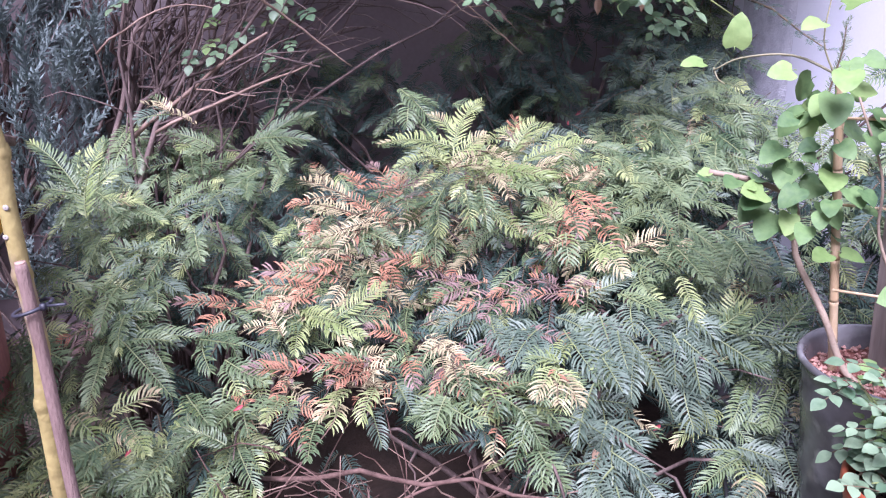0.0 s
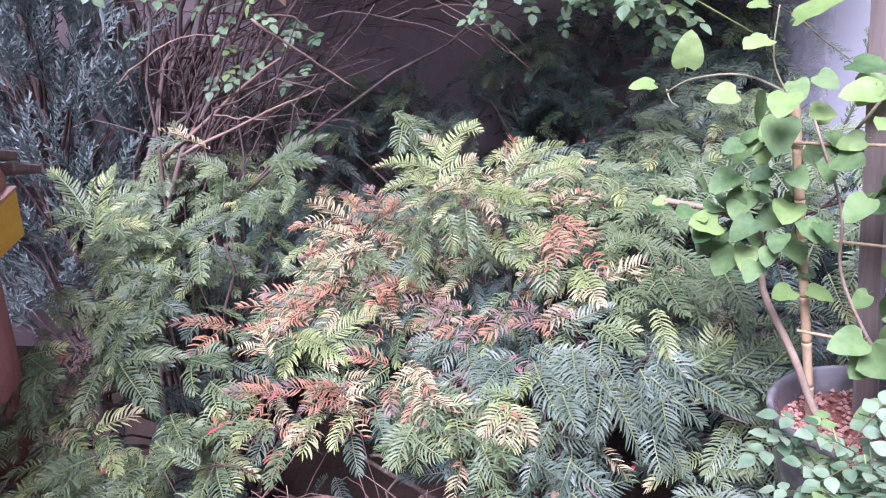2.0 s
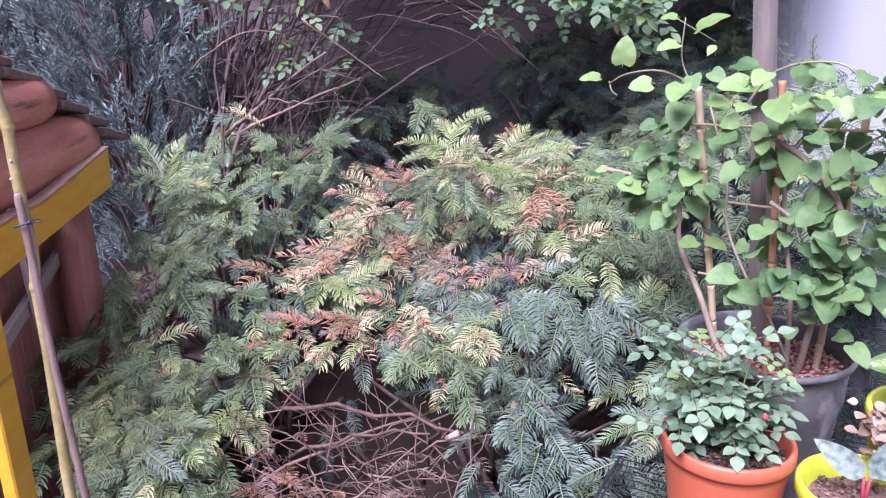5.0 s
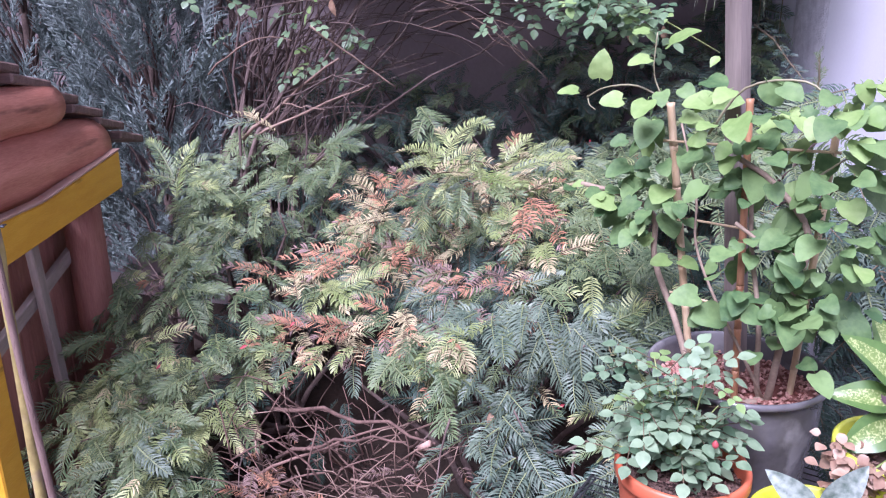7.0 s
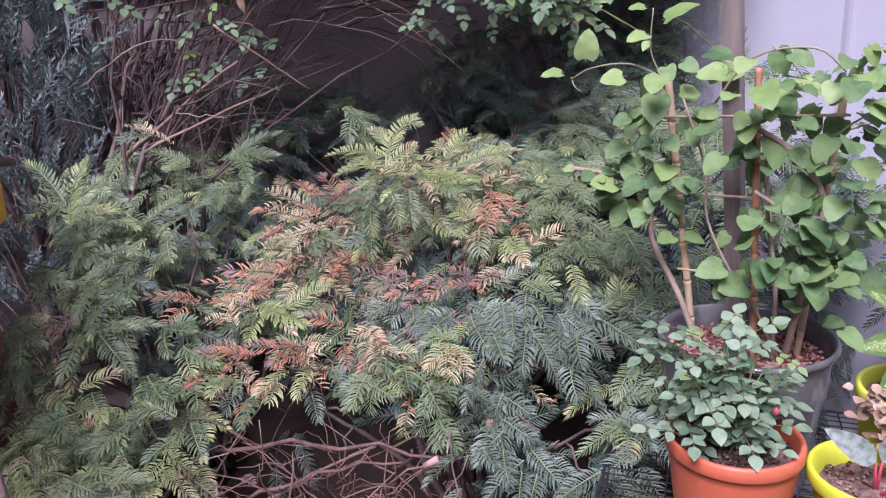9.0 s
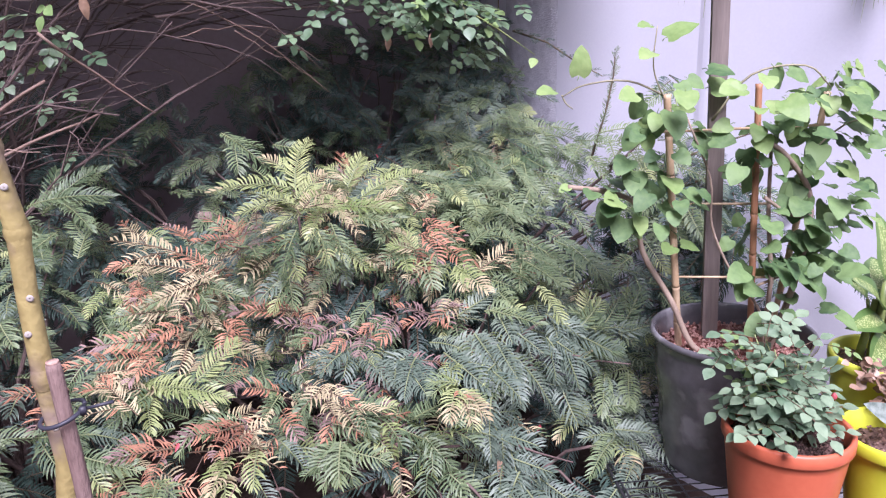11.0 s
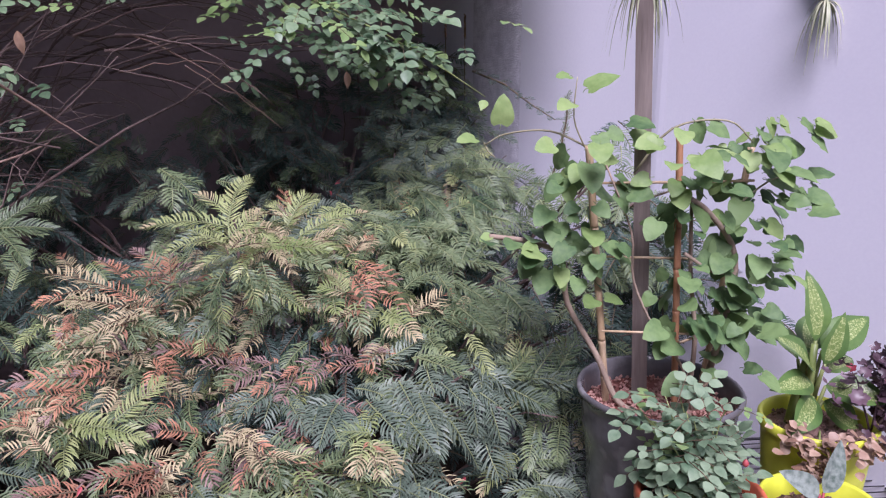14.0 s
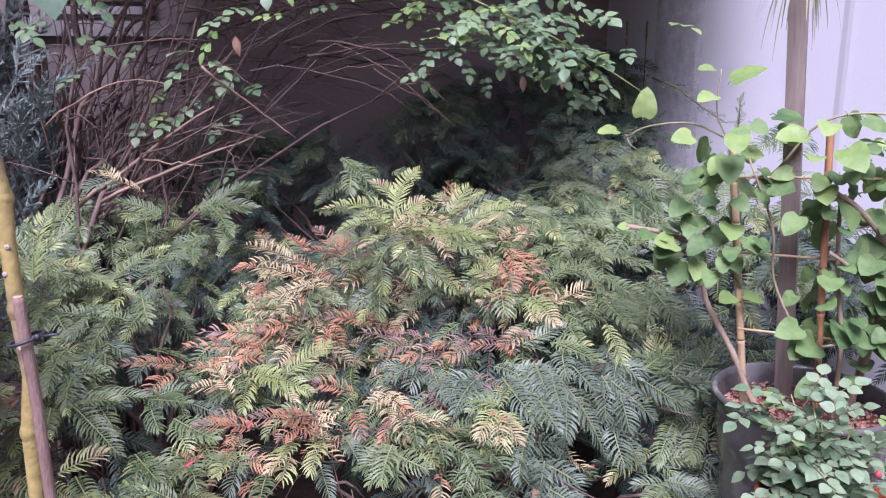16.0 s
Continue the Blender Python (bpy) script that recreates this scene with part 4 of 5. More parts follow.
def juniper():
    r = random.Random(9)
    root = Vector((-1.50, 2.42, 0.0))
    j = thing("juniper", root, "feathery blue-grey juniper behind the wooden house", "shrub", "junipers by the wall")
    plumes = [plume_geo(80 + k) for k in range(5)]
    meshes = [p.mesh("plume", M_JUNIPER, False) for p in plumes]
    wood = Geo()
    rest = []
    for k in range(560):
        a, h = r.uniform(0, 2 * math.pi), r.uniform(0.45, 2.3)
        rad = 0.48 * (1.0 - 0.22 * max(0, h - 1.2)) * math.sqrt(r.uniform(0.25, 1.0)) * (0.7 + 0.5 * noise.noise((a * 1.2, h * 2.2, 3)))
        out = Vector((math.cos(a) * 0.95, math.sin(a) * 0.75, 0))
        p = out * rad + Vector((0, 0, h))
        d = out * 0.8 + Vector((r.uniform(-0.6, 0.6), r.uniform(-0.5, 0.3), 0.9))
        m = scaled(aim(p, d, (r.uniform(-1, 1), -1, 0.3)), r.uniform(0.75, 1.2))
        if k < 280:
            part("plume", meshes[k % 5], None, j, matrix=m)
        else:
            rest.append((k % 5, m))
        if k % 6 == 0:
            part("branch", Geo().tube(bend(Vector((0, 0, max(0.02, h - 0.45))), p, 0.05, 5, 0.02, r), taper(0.008, 0.003, 5), 5), M_BARK, j)
    joined("foliage", plumes, rest, [M_JUNIPER], j, "blue-grey feathery foliage")
    wood.tube(bend((0, 0, 0), (0.02, 0, 2.1), 0, 8, 0.015, r), taper(0.035, 0.01, 8), 8)
    part("trunk", wood, M_BARK, j)
    copy_thing(j, pose(-2.25, 2.50, 0, 0, 0, 70))


juniper()

# ---- rose thicket ----
def rose_leaf_geo(seed, leaf=0.050, pairs=2):
    r = random.Random(seed)
    g = Geo()
    ln = leaf * (0.9 + pairs * 0.75)
    g.tube([(0, 0, 0), (ln * 0.5, 0, 0.004), (ln, 0, 0)], 0.0009, 4, 1)
    blade = leaf_geo(leaf, leaf * 0.74, ovate, 0.12, 0.16, 7)
    g.join(blade, aim((ln, 0, 0), (1, r.uniform(-0.2, 0.2), -0.15), (0, 0, 1)))
    for k in range(pairs):
        for sg in (-1, 1):
            g.join(blade, aim((ln * (0.35 + 0.42 * k), 0, 0.002), (0.55, sg, r.uniform(-0.25, 0.15)), (0, r.uniform(-0.2, 0.2), 1)) @ Matrix.Scale(r.uniform(0.75, 0.95), 4))
    return g


ROSE_LEAVES = [rose_leaf_geo(k) for k in range(4)]
ROSE_MESH = {mt.name: [g.mesh("leaf", [mt, M_TWIG]) for g in ROSE_LEAVES] for mt in (M_ROSELEAF, M_PALELEAF)}


def rose_thicket():
    r = random.Random(15)
    root = Vector((-0.95, 2.5, 0.0))
    t = thing("climbing_rose", root, "tangled climbing rose with bare brown canes and green leaves", "shrub")
    for a, b, w in (((-1.31, 2.62, 1.11), (-1.27, 2.62, 1.58), 0.019), ((-1.27, 2.62, 1.10), (-1.21, 2.62, 1.58), 0.012), ((-1.19, 2.62, 1.11), (-1.19, 2.62, 1.46), 0.013), ((-1.22, 2.62, 1.10), (-1.06, 2.62, 1.57), 0.016), ((-1.17, 2.62, 1.16), (-0.96, 2.62, 1.57), 0.010),
                    ((-1.06, 2.45, 1.12), (-0.93, 2.45, 1.56), 0.008), ((-0.95, 2.45, 1.12), (-0.79, 2.45, 1.56), 0.009), ((-0.91, 2.45, 1.13), (-0.73, 2.45, 1.35), 0.010), ((-0.84, 2.45, 1.12), (-0.59, 2.45, 1.48), 0.008), ((-1.29, 2.62, 1.10), (-1.32, 2.62, 1.54), 0.010)):
        a, b = Vector(a), Vector(b)
        foot = Vector((a.x * 0.35 - 0.68, a.y * 0.5 + 1.28, 0.0))
        pts = [p - root for p in bend(foot, a, 0, 4, 0.012, r) + bend(a, b, 0.02, 5, 0.014, r)[1:] + bend(b, b + (b - a) * 0.6 + Vector((r.uniform(-0.1, 0.2), -0.05, 0)), 0.03, 4, 0.015, r)[1:]]
        part("stem", Geo().tube(pts, taper(w * 1.2, w * 0.6, len(pts)), 9), M_CANE, t, "thick dark brown main stem")
    for k in range(64):
        s = Vector((r.uniform(-1.20, -0.70), r.uniform(2.25, 2.70), 0.0))
        top = r.uniform(1.3, 2.2)
        e = Vector((s.x + r.uniform(-0.15, 0.35) + (0.85 * r.random() if k % 3 else 0), r.uniform(2.15, 2.8), top))
        mid = s + Vector((r.uniform(-0.08, 0.05), 0, r.uniform(0.85, 1.1)))
        rad = r.choice((0.003, 0.004, 0.005, 0.006, 0.008, 0.012))
        low = bend(s, mid, 0, 4, 0.015, r)
        pts = [p - root for p in low + bend(mid, e, r.uniform(0.0, 0.13), 7, 0.032, r)[1:]]
        part("cane", Geo().tube(pts, taper(rad, rad * 0.4, len(pts)), 7), M_CANE, t)
        for q in range(3):
            b = pts[r.randrange(4, 9)]
            f = b + Vector((r.uniform(-0.2, 0.5), r.uniform(-0.15, 0.1), r.uniform(-0.12, 0.3)))
            part("twig", Geo().tube(bend(b, f, 0.03, 5, 0.012, r), taper(rad * 0.4, 0.0012, 5), 5), M_CANE, t)
    for k in range(70):
        s = Vector((r.uniform(-0.85, -0.1), r.uniform(2.25, 2.7), r.uniform(1.45, 1.85)))
        e = s + Vector((r.uniform(0.25, 0.75), r.uniform(-0.15, 0.15), r.uniform(-0.22, 0.16)))
        part("twig", Geo().tube([p - root for p in bend(s, e, r.uniform(0, 0.06), 7, 0.015, r)], taper(r.uniform(0.002, 0.005), 0.001, 7), 5), M_CANE, t)
    for a, b, lift, w in (((-0.99, 2.3, 1.08), (-0.53, 2.28, 1.40), 0.01, 0.008), ((-0.90, 2.25, 1.10), (-0.40, 2.28, 1.31), 0.01, 0.006), ((-0.50, 2.02, 1.52), (-0.263, 2.18, 1.307), -0.004, 0.0042), ((-0.98, 2.1, 1.35), (-0.62, 2.1, 1.47), 0.05, 0.0035),
                          ((-0.15, 2.3, 1.60), (0.25, 2.316, 1.33), 0.03, 0.003), ((-0.02, 2.3, 1.52), (0.20, 2.30, 1.38), 0.0, 0.002), ((0.08, 2.31, 1.47), (0.23, 2.32, 1.40), 0.03, 0.002), ((-0.2, 2.3, 1.50), (0.17, 2.3, 1.50), 0.03, 0.002), ((-0.74, 2.2, 1.24), (-0.56, 2.2, 1.22), 0.0, 0.003)):
        part("dead_cane", Geo().tube([p - root for p in bend(a, b, lift, 9, 0.006, r)], taper(w, w * 0.5, 9), 7), M_TANCANE, t, "dry tan cane")
    arch = [Vector(p) for p in ((0.0, 2.2, 1.78), (0.25, 2.05, 1.72), (0.5, 1.98, 1.60), (0.68, 1.98, 1.50), (0.80, 2.0, 1.43))]
    part("cane", Geo().tube([p - root for p in arch], taper(0.004, 0.0015, 5), 6), M_STALK, t, "thin green cane")
    spots = [(-0.50, 2.0, 1.55, 0.04, 3), (-0.44, 1.98, 1.64, 0.06, 2), (-0.34, 2.02, 1.70, 0.10, 5), (-0.62, 2.4, 1.37, 0.10, 5), (-0.44, 2.4, 1.47, 0.12, 6), (0.20, 2.08, 1.65, 0.10, 12), (0.34, 2.0, 1.66, 0.12, 16),
             (0.46, 1.94, 1.60, 0.11, 18), (0.54, 1.92, 1.56, 0.08, 12), (0.47, 2.3, 1.60, 0.14, 14), (0.30, 2.2, 1.72, 0.18, 18), (0.55, 2.0, 1.72, 0.16, 16), (0.62, 2.05, 1.50, 0.07, 6), (0.0, 2.1, 1.85, 0.2, 14), (-0.9, 2.1, 1.7, 0.2, 10)]
    for x, y, z, rad, n in spots:
        for k in range(int(n * 1.3)):
            p = Vector((r.gauss(x, rad * 0.6), r.gauss(y, rad * 0.6), r.gauss(z, rad * 0.5))) - root
            mt = M_PALELEAF if r.random() < 0.22 else M_ROSELEAF
            part("leaf", ROSE_MESH[mt.name][r.randrange(4)], None, t, matrix=scaled(aim(p, (r.uniform(-0.6, 0.8), r.uniform(-1, 0.1), r.uniform(-0.7, 0.1)), (r.uniform(-0.4, 0.4), -0.5, 1)), r.uniform(0.52, 0.85)))
    for q, s in (((0.62, 2.40, 1.50), 0.05), ((0.50, 2.5, 1.50), 0.06), ((-0.39, 1.97, 1.60), 0.055)):
        part("dead_leaf", leaf_geo(s, s * 0.4, ovate, 0.6, 0.3), M_DEADLEAF, t, "withered hanging leaf", aim(Vector(q) - root, (0.1, 0, -1), (0, -1, 0)))
    # unseen rose leaves overhead, added to shade the rear shrubs and the back wall
    over = [(r.randrange(4), scaled(aim(Vector((0.95 - 2.0 * r.random() ** 1.7, r.uniform(1.95, 3.02), r.uniform(1.95, 2.5))) - root, (r.uniform(-1, 1), r.uniform(-1, 1), r.uniform(-0.6, 0.1)), (r.uniform(-0.4, 0.4), r.uniform(-0.4, 0.4), 1)), r.uniform(0.8, 1.3))) for _ in range(2100)]
    joined("overhead_foliage", ROSE_LEAVES, over, [M_ROSELEAF, M_TWIG], t, "unseen dense rose canopy added to shade the back")
    part("yellow_leaf", leaf_geo(0.04, 0.028, ovate, 0.3, 0.2), M_VINEYOUNG, t, "yellow leaf", aim(Vector((0.80, 2.0, 1.42)) - root, (-0.5, -0.5, -0.5), (0, -0.5, 1)))


rose_thicket()


def cones():
    r = random.Random(2)
    for x, y, z in ((1.0, 2.68, 1.63), (0.93, 2.70, 1.63)):
        c = thing("dry_flower_spike", (x, y, z), "dry brown flower spike above the dark yew", "plant")
        part("stem", Geo().tube([(0, 0, -0.25), (0, 0, 0.07)], 0.002, 5), M_TWIG, c)
        bud = leaf_geo(0.016, 0.009, ovate, 0.5, 0.0, 4).mesh("scale", M_CONE)
        for k in range(18):
            a = k * 2.4
            part("scale", bud, None, c, matrix=aim((0, 0, 0.005 * k - 0.02), (math.cos(a) * 0.5, math.sin(a) * 0.5, 1), (-math.cos(a), -math.sin(a), 0.5)))


cones()

# ---- wooden house ----
def log_house():
    o = Vector((-0.968, 1.30, 0.0))
    h = thing("wooden_playhouse", o, "small red-stained wooden house with brown shingles and yellow trim", "playhouse")
    yaw = pose(0, 0, 0, 0, 0, 20)

    def at(x, y, z):
        return yaw @ Matrix.Translation((x, y, z))

    for k, (z, rad, y0, y1) in enumerate(((1.172, 0.088, -0.58, 0.28), (1.318, 0.066, -0.58, 0.06))):
        pts = [(0, y0 + (y1 - y0) * i / 10, 0) for i in range(11)]
        rr = [rad * (1 + 0.03 * math.sin(i * 1.7)) for i in range(11)]
        rr[-1], rr[0] = rad * 0.93, rad * 0.93
        part("log", Geo().tube(pts, rr, 20), M_REDLOG, h, "round red-stained log", at(-0.01, 0, z))
    shingle = Geo().box((0.40, 0.20, 0.026), 0.005).mesh("shingle", M_SHINGLE, False)
    for k, z in enumerate((1.160, 1.222, 1.280, 1.335, 1.388, 1.438, 1.482, 1.520)):
        part("shingle", shingle, None, h, matrix=at(-0.15 - 0.006 * k, 0.51 - 0.14 * k, z) @ pose(0, 0, 0, -12 + k * 0.6, 0, (k % 2) * 1.5))
    trim = [(-0.62, 0.985), (0.262, 1.033), (0.268, 1.150), (0.12, 1.134), (-0.19, 1.102), (-0.24, 1.098), (-0.62, 1.098)]
    part("trim_board", Geo().prism(trim, 0.03, 0.004), M_YELLOW, h, "yellow-painted shaped trim board", at(0.065, 0, 0), smooth=False)
    cap = Geo()
    for (a, b), (c, d) in zip(trim[2:], trim[3:]):
        cap.join(Geo().box((0.034, math.hypot(c - a, d - b) + 0.002, 0.006), 0.001), Matrix.Translation((0.08, (a + c) / 2, (b + d) / 2 + 0.004)) @ pose(0, 0, 0, math.degrees(math.atan2(d - b, c - a))))
    part("board_edge", cap, M_PINKWOOD, h, "bare wood top edge", at(0, 0, 0), smooth=False)
    board = Geo().box((0.03, 0.105, 1.0), 0.004).mesh("wall_board", M_DARKRED, False)
    for k in range(9):
        part("wall_board", board, None, h, matrix=at(-0.14, 0.25 - 0.108 * k, 0.55))
    part("corner_post", Geo().tube([(0, 0, 0), (0, 0, 0.55), (0, 0, 1.12)], [0.06, 0.058, 0.058], 18), M_DARKRED, h, "round dark red corner post", at(-0.03, 0.22, 0))
    part("brace", Geo().box((0.022, 0.042, 0.62), 0.003), M_GREYWOOD, h, "grey wooden lattice brace", at(-0.05, -0.05, 0.76) @ pose(0, 0, 0, 5), smooth=False)
    part("brace", Geo().box((0.022, 0.042, 0.62), 0.003), M_GREYWOOD, h, "grey wooden lattice brace", at(-0.075, -0.05, 0.77) @ pose(0, 0, 0, -75), smooth=False)
    part("post", Geo().box((0.03, 0.085, 0.98), 0.004), M_YELLOW, h, "yellow-painted upright board", at(0.075, -0.56, 0.49), smooth=False)
    part("log", Geo().tube([(0, 0, 0), (0, -0.35, 0), (0, -0.7, 0)], [0.075, 0.078, 0.075], 18), M_REDLOG, h, "round red-stained log", at(0.04, -0.60, 0.40))
    part("log", Geo().tube([(0, 0, 0), (0, -0.35, 0), (0, -0.7, 0)], [0.075, 0.078, 0.075], 18), M_REDLOG, h, "round red-stained log", at(0.04, -0.60, 0.25))


log_house()

# ---- sapling and its stake ----
def sapling():
    r = random.Random(31)
    root = Vector((-0.40, 0.63, 0.0))
    s = thing("sapling", root, "young tree with mossy yellow-brown bark tied to a stake", "tree")
    line = [(-0.412, 0.628, 0.0), (-0.398, 0.622, 0.45), (-0.391, 0.620, 0.70), (-0.380, 0.618, 0.97), (-0.379, 0.618, 1.086), (-0.371, 0.618, 1.15), (-0.376, 0.618, 1.229), (-0.377, 0.617, 1.30), (-0.375, 0.616, 1.354), (-0.384, 0.615, 1.417), (-0.386, 0.612, 1.465), (-0.405, 0.605, 1.58), (-0.43, 0.59, 1.75)]
    pts = [Vector(p) - root for p in line]
    part("trunk", Geo().tube(pts, [0.012, 0.0105, 0.0098, 0.0090, 0.0092, 0.0085, 0.0088, 0.0084, 0.0088, 0.0088, 0.0082, 0.0075, 0.006], 14), M_SAPLING, s)
    for x, z in ((-0.3795, 1.083), (-0.376, 1.228), (-0.3755, 1.352), (-0.384, 1.418)):
        ring = Geo().lathe([(0.0084, -0.009), (0.0100, -0.003), (0.0103, 0.002), (0.0084, 0.009)], 14, wobble=0.0004)
        part("node", ring, M_SAPLING, s, "knotty ring on the bark", Matrix.Translation(Vector((x, 0.617, z)) - root))
    for x, y, z in ((-0.374, 0.6092, 1.30), (-0.380, 0.6096, 1.27), (-0.377, 0.6072, 1.39), (-0.383, 0.6058, 1.44), (-0.373, 0.6102, 1.185)):
        scar = Geo().lathe([(0.0005, 0.0), (0.0030, 0.0002), (0.0030, 0.0008), (0.0016, 0.0012), (0.0005, 0.0011)], 9)
        part("bud_scar", scar, M_SCAR, s, "pale grey bud scar", Matrix.Translation(Vector((x, y, z)) - root) @ pose(0, 0, 0, 90, 0, 0))
    tw = Vector((-0.43, 0.59, 1.6)) - root
    e = Vector((-0.272, 0.52, 1.62)) - root
    twig = part("branch", Geo().tube(bend(tw, e, 0.03, 6, 0.0, r), taper(0.004, 0.0015, 6), 6), M_SAPLING, s)
    blade = leaf_geo(0.085, 0.060, ovate, 0.18, 0.15, 9, 0.01).mesh("leaf", M_NEARLEAF)
    for p, d in (((-0.272, 0.52, 1.622), (0.10, -0.05, -1)), ((-0.32, 0.54, 1.60), (-0.5, -0.2, -0.8)), ((-0.37, 0.55, 1.60), (-0.2, -0.3, -0.8)), ((-0.31, 0.53, 1.61), (0.7, 0.2, 0.1)), ((-0.43, 0.56, 1.62), (-0.6, -0.3, -0.2))):
        part("leaf", blade, None, twig, matrix=aim(Vector(p) - root, d, (0.2, -1, 0.4)))
    k = thing("stake", (-0.318, 0.601, 0.0), "brown wooden stake beside the young tree", "stake")
    part("pole", Geo().tube([(0.0, 0, 0), (-0.020, 0, 0.66), (-0.038, 0, 0.97), (-0.042, 0, 1.14), (-0.047, 0.0, 1.240), (-0.0473, 0, 1.246)], [0.0075, 0.0066, 0.0062, 0.0064, 0.0062, 0.0054], 12), M_STAKE, k)
    part("cut_end", Geo().tube([(-0.0473, 0, 1.2455), (-0.0475, 0, 1.248)], [0.0052, 0.0050], 12), M_PINKWOOD, k, "pale sawn end")
    tie = Geo()
    loop = [(-0.366 + 0.0175 * math.cos(a) - root.x, 0.609 + 0.0205 * math.sin(a) - root.y, 1.197 + 0.005 * math.cos(a)) for a in (2 * math.pi * i / 24 for i in range(25))]
    tie.tube(loop, 0.0019, 6)
    tie.tube([(-0.349 - root.x, 0.600 - root.y, 1.202), (-0.325 - root.x, 0.596 - root.y, 1.206)], 0.0016, 6)
    tie.join(Geo().box((0.006, 0.005, 0.007), 0.001), Matrix.Translation((-0.349 - root.x, 0.598 - root.y, 1.202)))
    part("tie", tie, M_TIE, s, "dark plastic tie")


sapling()

# ---- wire rack and pots ----
RACK_Z = 0.53


def rack():
    k = thing("wire_rack", (1.06, 1.08, RACK_Z), "black wire grid shelf under the flower pots", "rack")
    yaw = pose(0, 0, 0, 0, 0, -15.3)
    wire = Geo().tube([(-0.48, 0, 0), (0.42, 0, 0)], 0.0016, 5).mesh("wire", M_WIRE)
    cross = Geo().tube([(0, -0.42, 0), (0, 0.40, 0)], 0.0024, 5).mesh("cross_wire", M_WIRE)
    for i in range(33):
        part("wire", wire, None, k, matrix=yaw @ Matrix.Translation((0, -0.41 + 0.025 * i, -0.0016)))
    for i in range(8):
        part("cross_wire", cross, None, k, matrix=yaw @ Matrix.Translation((-0.47 + 0.125 * i, 0, -0.0055)))
    leg = Geo().tube([(0, 0, 0), (0, 0, -RACK_Z)], 0.006, 8).mesh("leg", M_WIRE)
    rail = Geo()
    corners = [(-0.48, -0.42, -0.006), (0.42, -0.42, -0.006), (0.42, 0.40, -0.006), (-0.48, 0.40, -0.006)]
    for a, b in zip(corners, corners[1:] + corners[:1]):
        rail.tube([a, b], 0.004, 6)
    part("rail", rail, M_WIRE, k, matrix=yaw)
    for x, y, _ in corners:
        part("leg", leg, None, k, matrix=yaw @ Matrix.Translation((x, y, 0)))
    side = Geo()
    for i in range(7):
        side.tube([(0.42, -0.40 + 0.05 * i, 0), (0.42, -0.40 + 0.05 * i, 0.09)], 0.0016, 5)
    for z in (0.03, 0.06, 0.09):
        side.tube([(0.42, -0.42, z), (0.42, -0.08, z)], 0.0016, 5)
    part("side_guard", side, M_WIRE, k, matrix=yaw)


rack()


def pot(name, at, top_r, base_r, height, lip, lip_h, mat, label, soil_mat, soil_label, soil_down=0.045, ridges=0, grains=170, grain=0.006):
    r = random.Random(int(top_r * 1e4))
    p = thing(name, (at[0], at[1], RACK_Z + 0.001), label, "flower pot", "flower pots on the rack")
    w = 0.004
    prof = [(0.001, 0.0), (base_r, 0.0), (base_r + 0.003, 0.004)]
    steps = 14
    for i in range(1, steps):
        t = i / steps
        z = 0.004 + t * (height - lip_h - 0.004)
        rr = base_r + (top_r - lip - base_r) * t
        if ridges and i in (3, 4, 10, 11):
            rr += 0.003
        prof.append((rr, z))
    prof += [(top_r - lip, height - lip_h), (top_r - 0.002, height - lip_h + 0.002), (top_r, height - lip_h + 0.006), (top_r, height - 0.005), (top_r - 0.003, height - 0.0005), (top_r - 0.007, height), (top_r - 0.011, height - 0.004), (top_r - lip - w, height - lip_h), (top_r - lip - w - 0.012, height - soil_down - 0.03)]
    part("body", Geo().lathe(prof, 48), mat, p)
    s = Geo()
    n, rings = 28, 6
    sr = top_r - lip - w - 0.004
    verts = [(0, 0, height - soil_down + 0.008)]
    for j in range(1, rings + 1):
        for k in range(n):
            a = 2 * math.pi * k / n
            verts.append((sr * j / rings * math.cos(a), sr * j / rings * math.sin(a), height - soil_down + 0.010 * noise.noise((at[0] + j * 0.9 * math.cos(a), j * 0.9 * math.sin(a), 1))))
    faces = [(0, 1 + k, 1 + (k + 1) % n) for k in range(n)]
    faces += [(1 + (j - 1) * n + k, 1 + j * n + k, 1 + j * n + (k + 1) % n, 1 + (j - 1) * n + (k + 1) % n) for j in range(1, rings) for k in range(n)]
    part("soil", s.add(verts, faces), soil_mat, p, soil_label)
    bits = Geo()
    for k in range(grains):
        a, q = r.uniform(0, 2 * math.pi), sr * 0.96 * math.sqrt(r.random())
        c = Vector((q * math.cos(a), q * math.sin(a), height - soil_down + 0.005 + r.uniform(0, 0.004)))
        g = grain * r.uniform(0.5, 1.3)
        pts = [c + Vector((dx * g * r.uniform(0.6, 1.1), dy * g * r.uniform(0.6, 1.1), dz * g * r.uniform(0.5, 1.0))) for dx, dy, dz in ((1, 0, 0), (0, 1, 0), (-1, 0, 0), (0, -1, 0), (0, 0, 1), (0, 0, -1))]
        bits.add(pts, ((0, 1, 4), (1, 2, 4), (2, 3, 4), (3, 0, 4), (1, 0, 5), (2, 1, 5), (3, 2, 5), (0, 3, 5)))
    part("grit", bits, soil_mat, p, soil_label, smooth=False, kind="stuff")
    return p


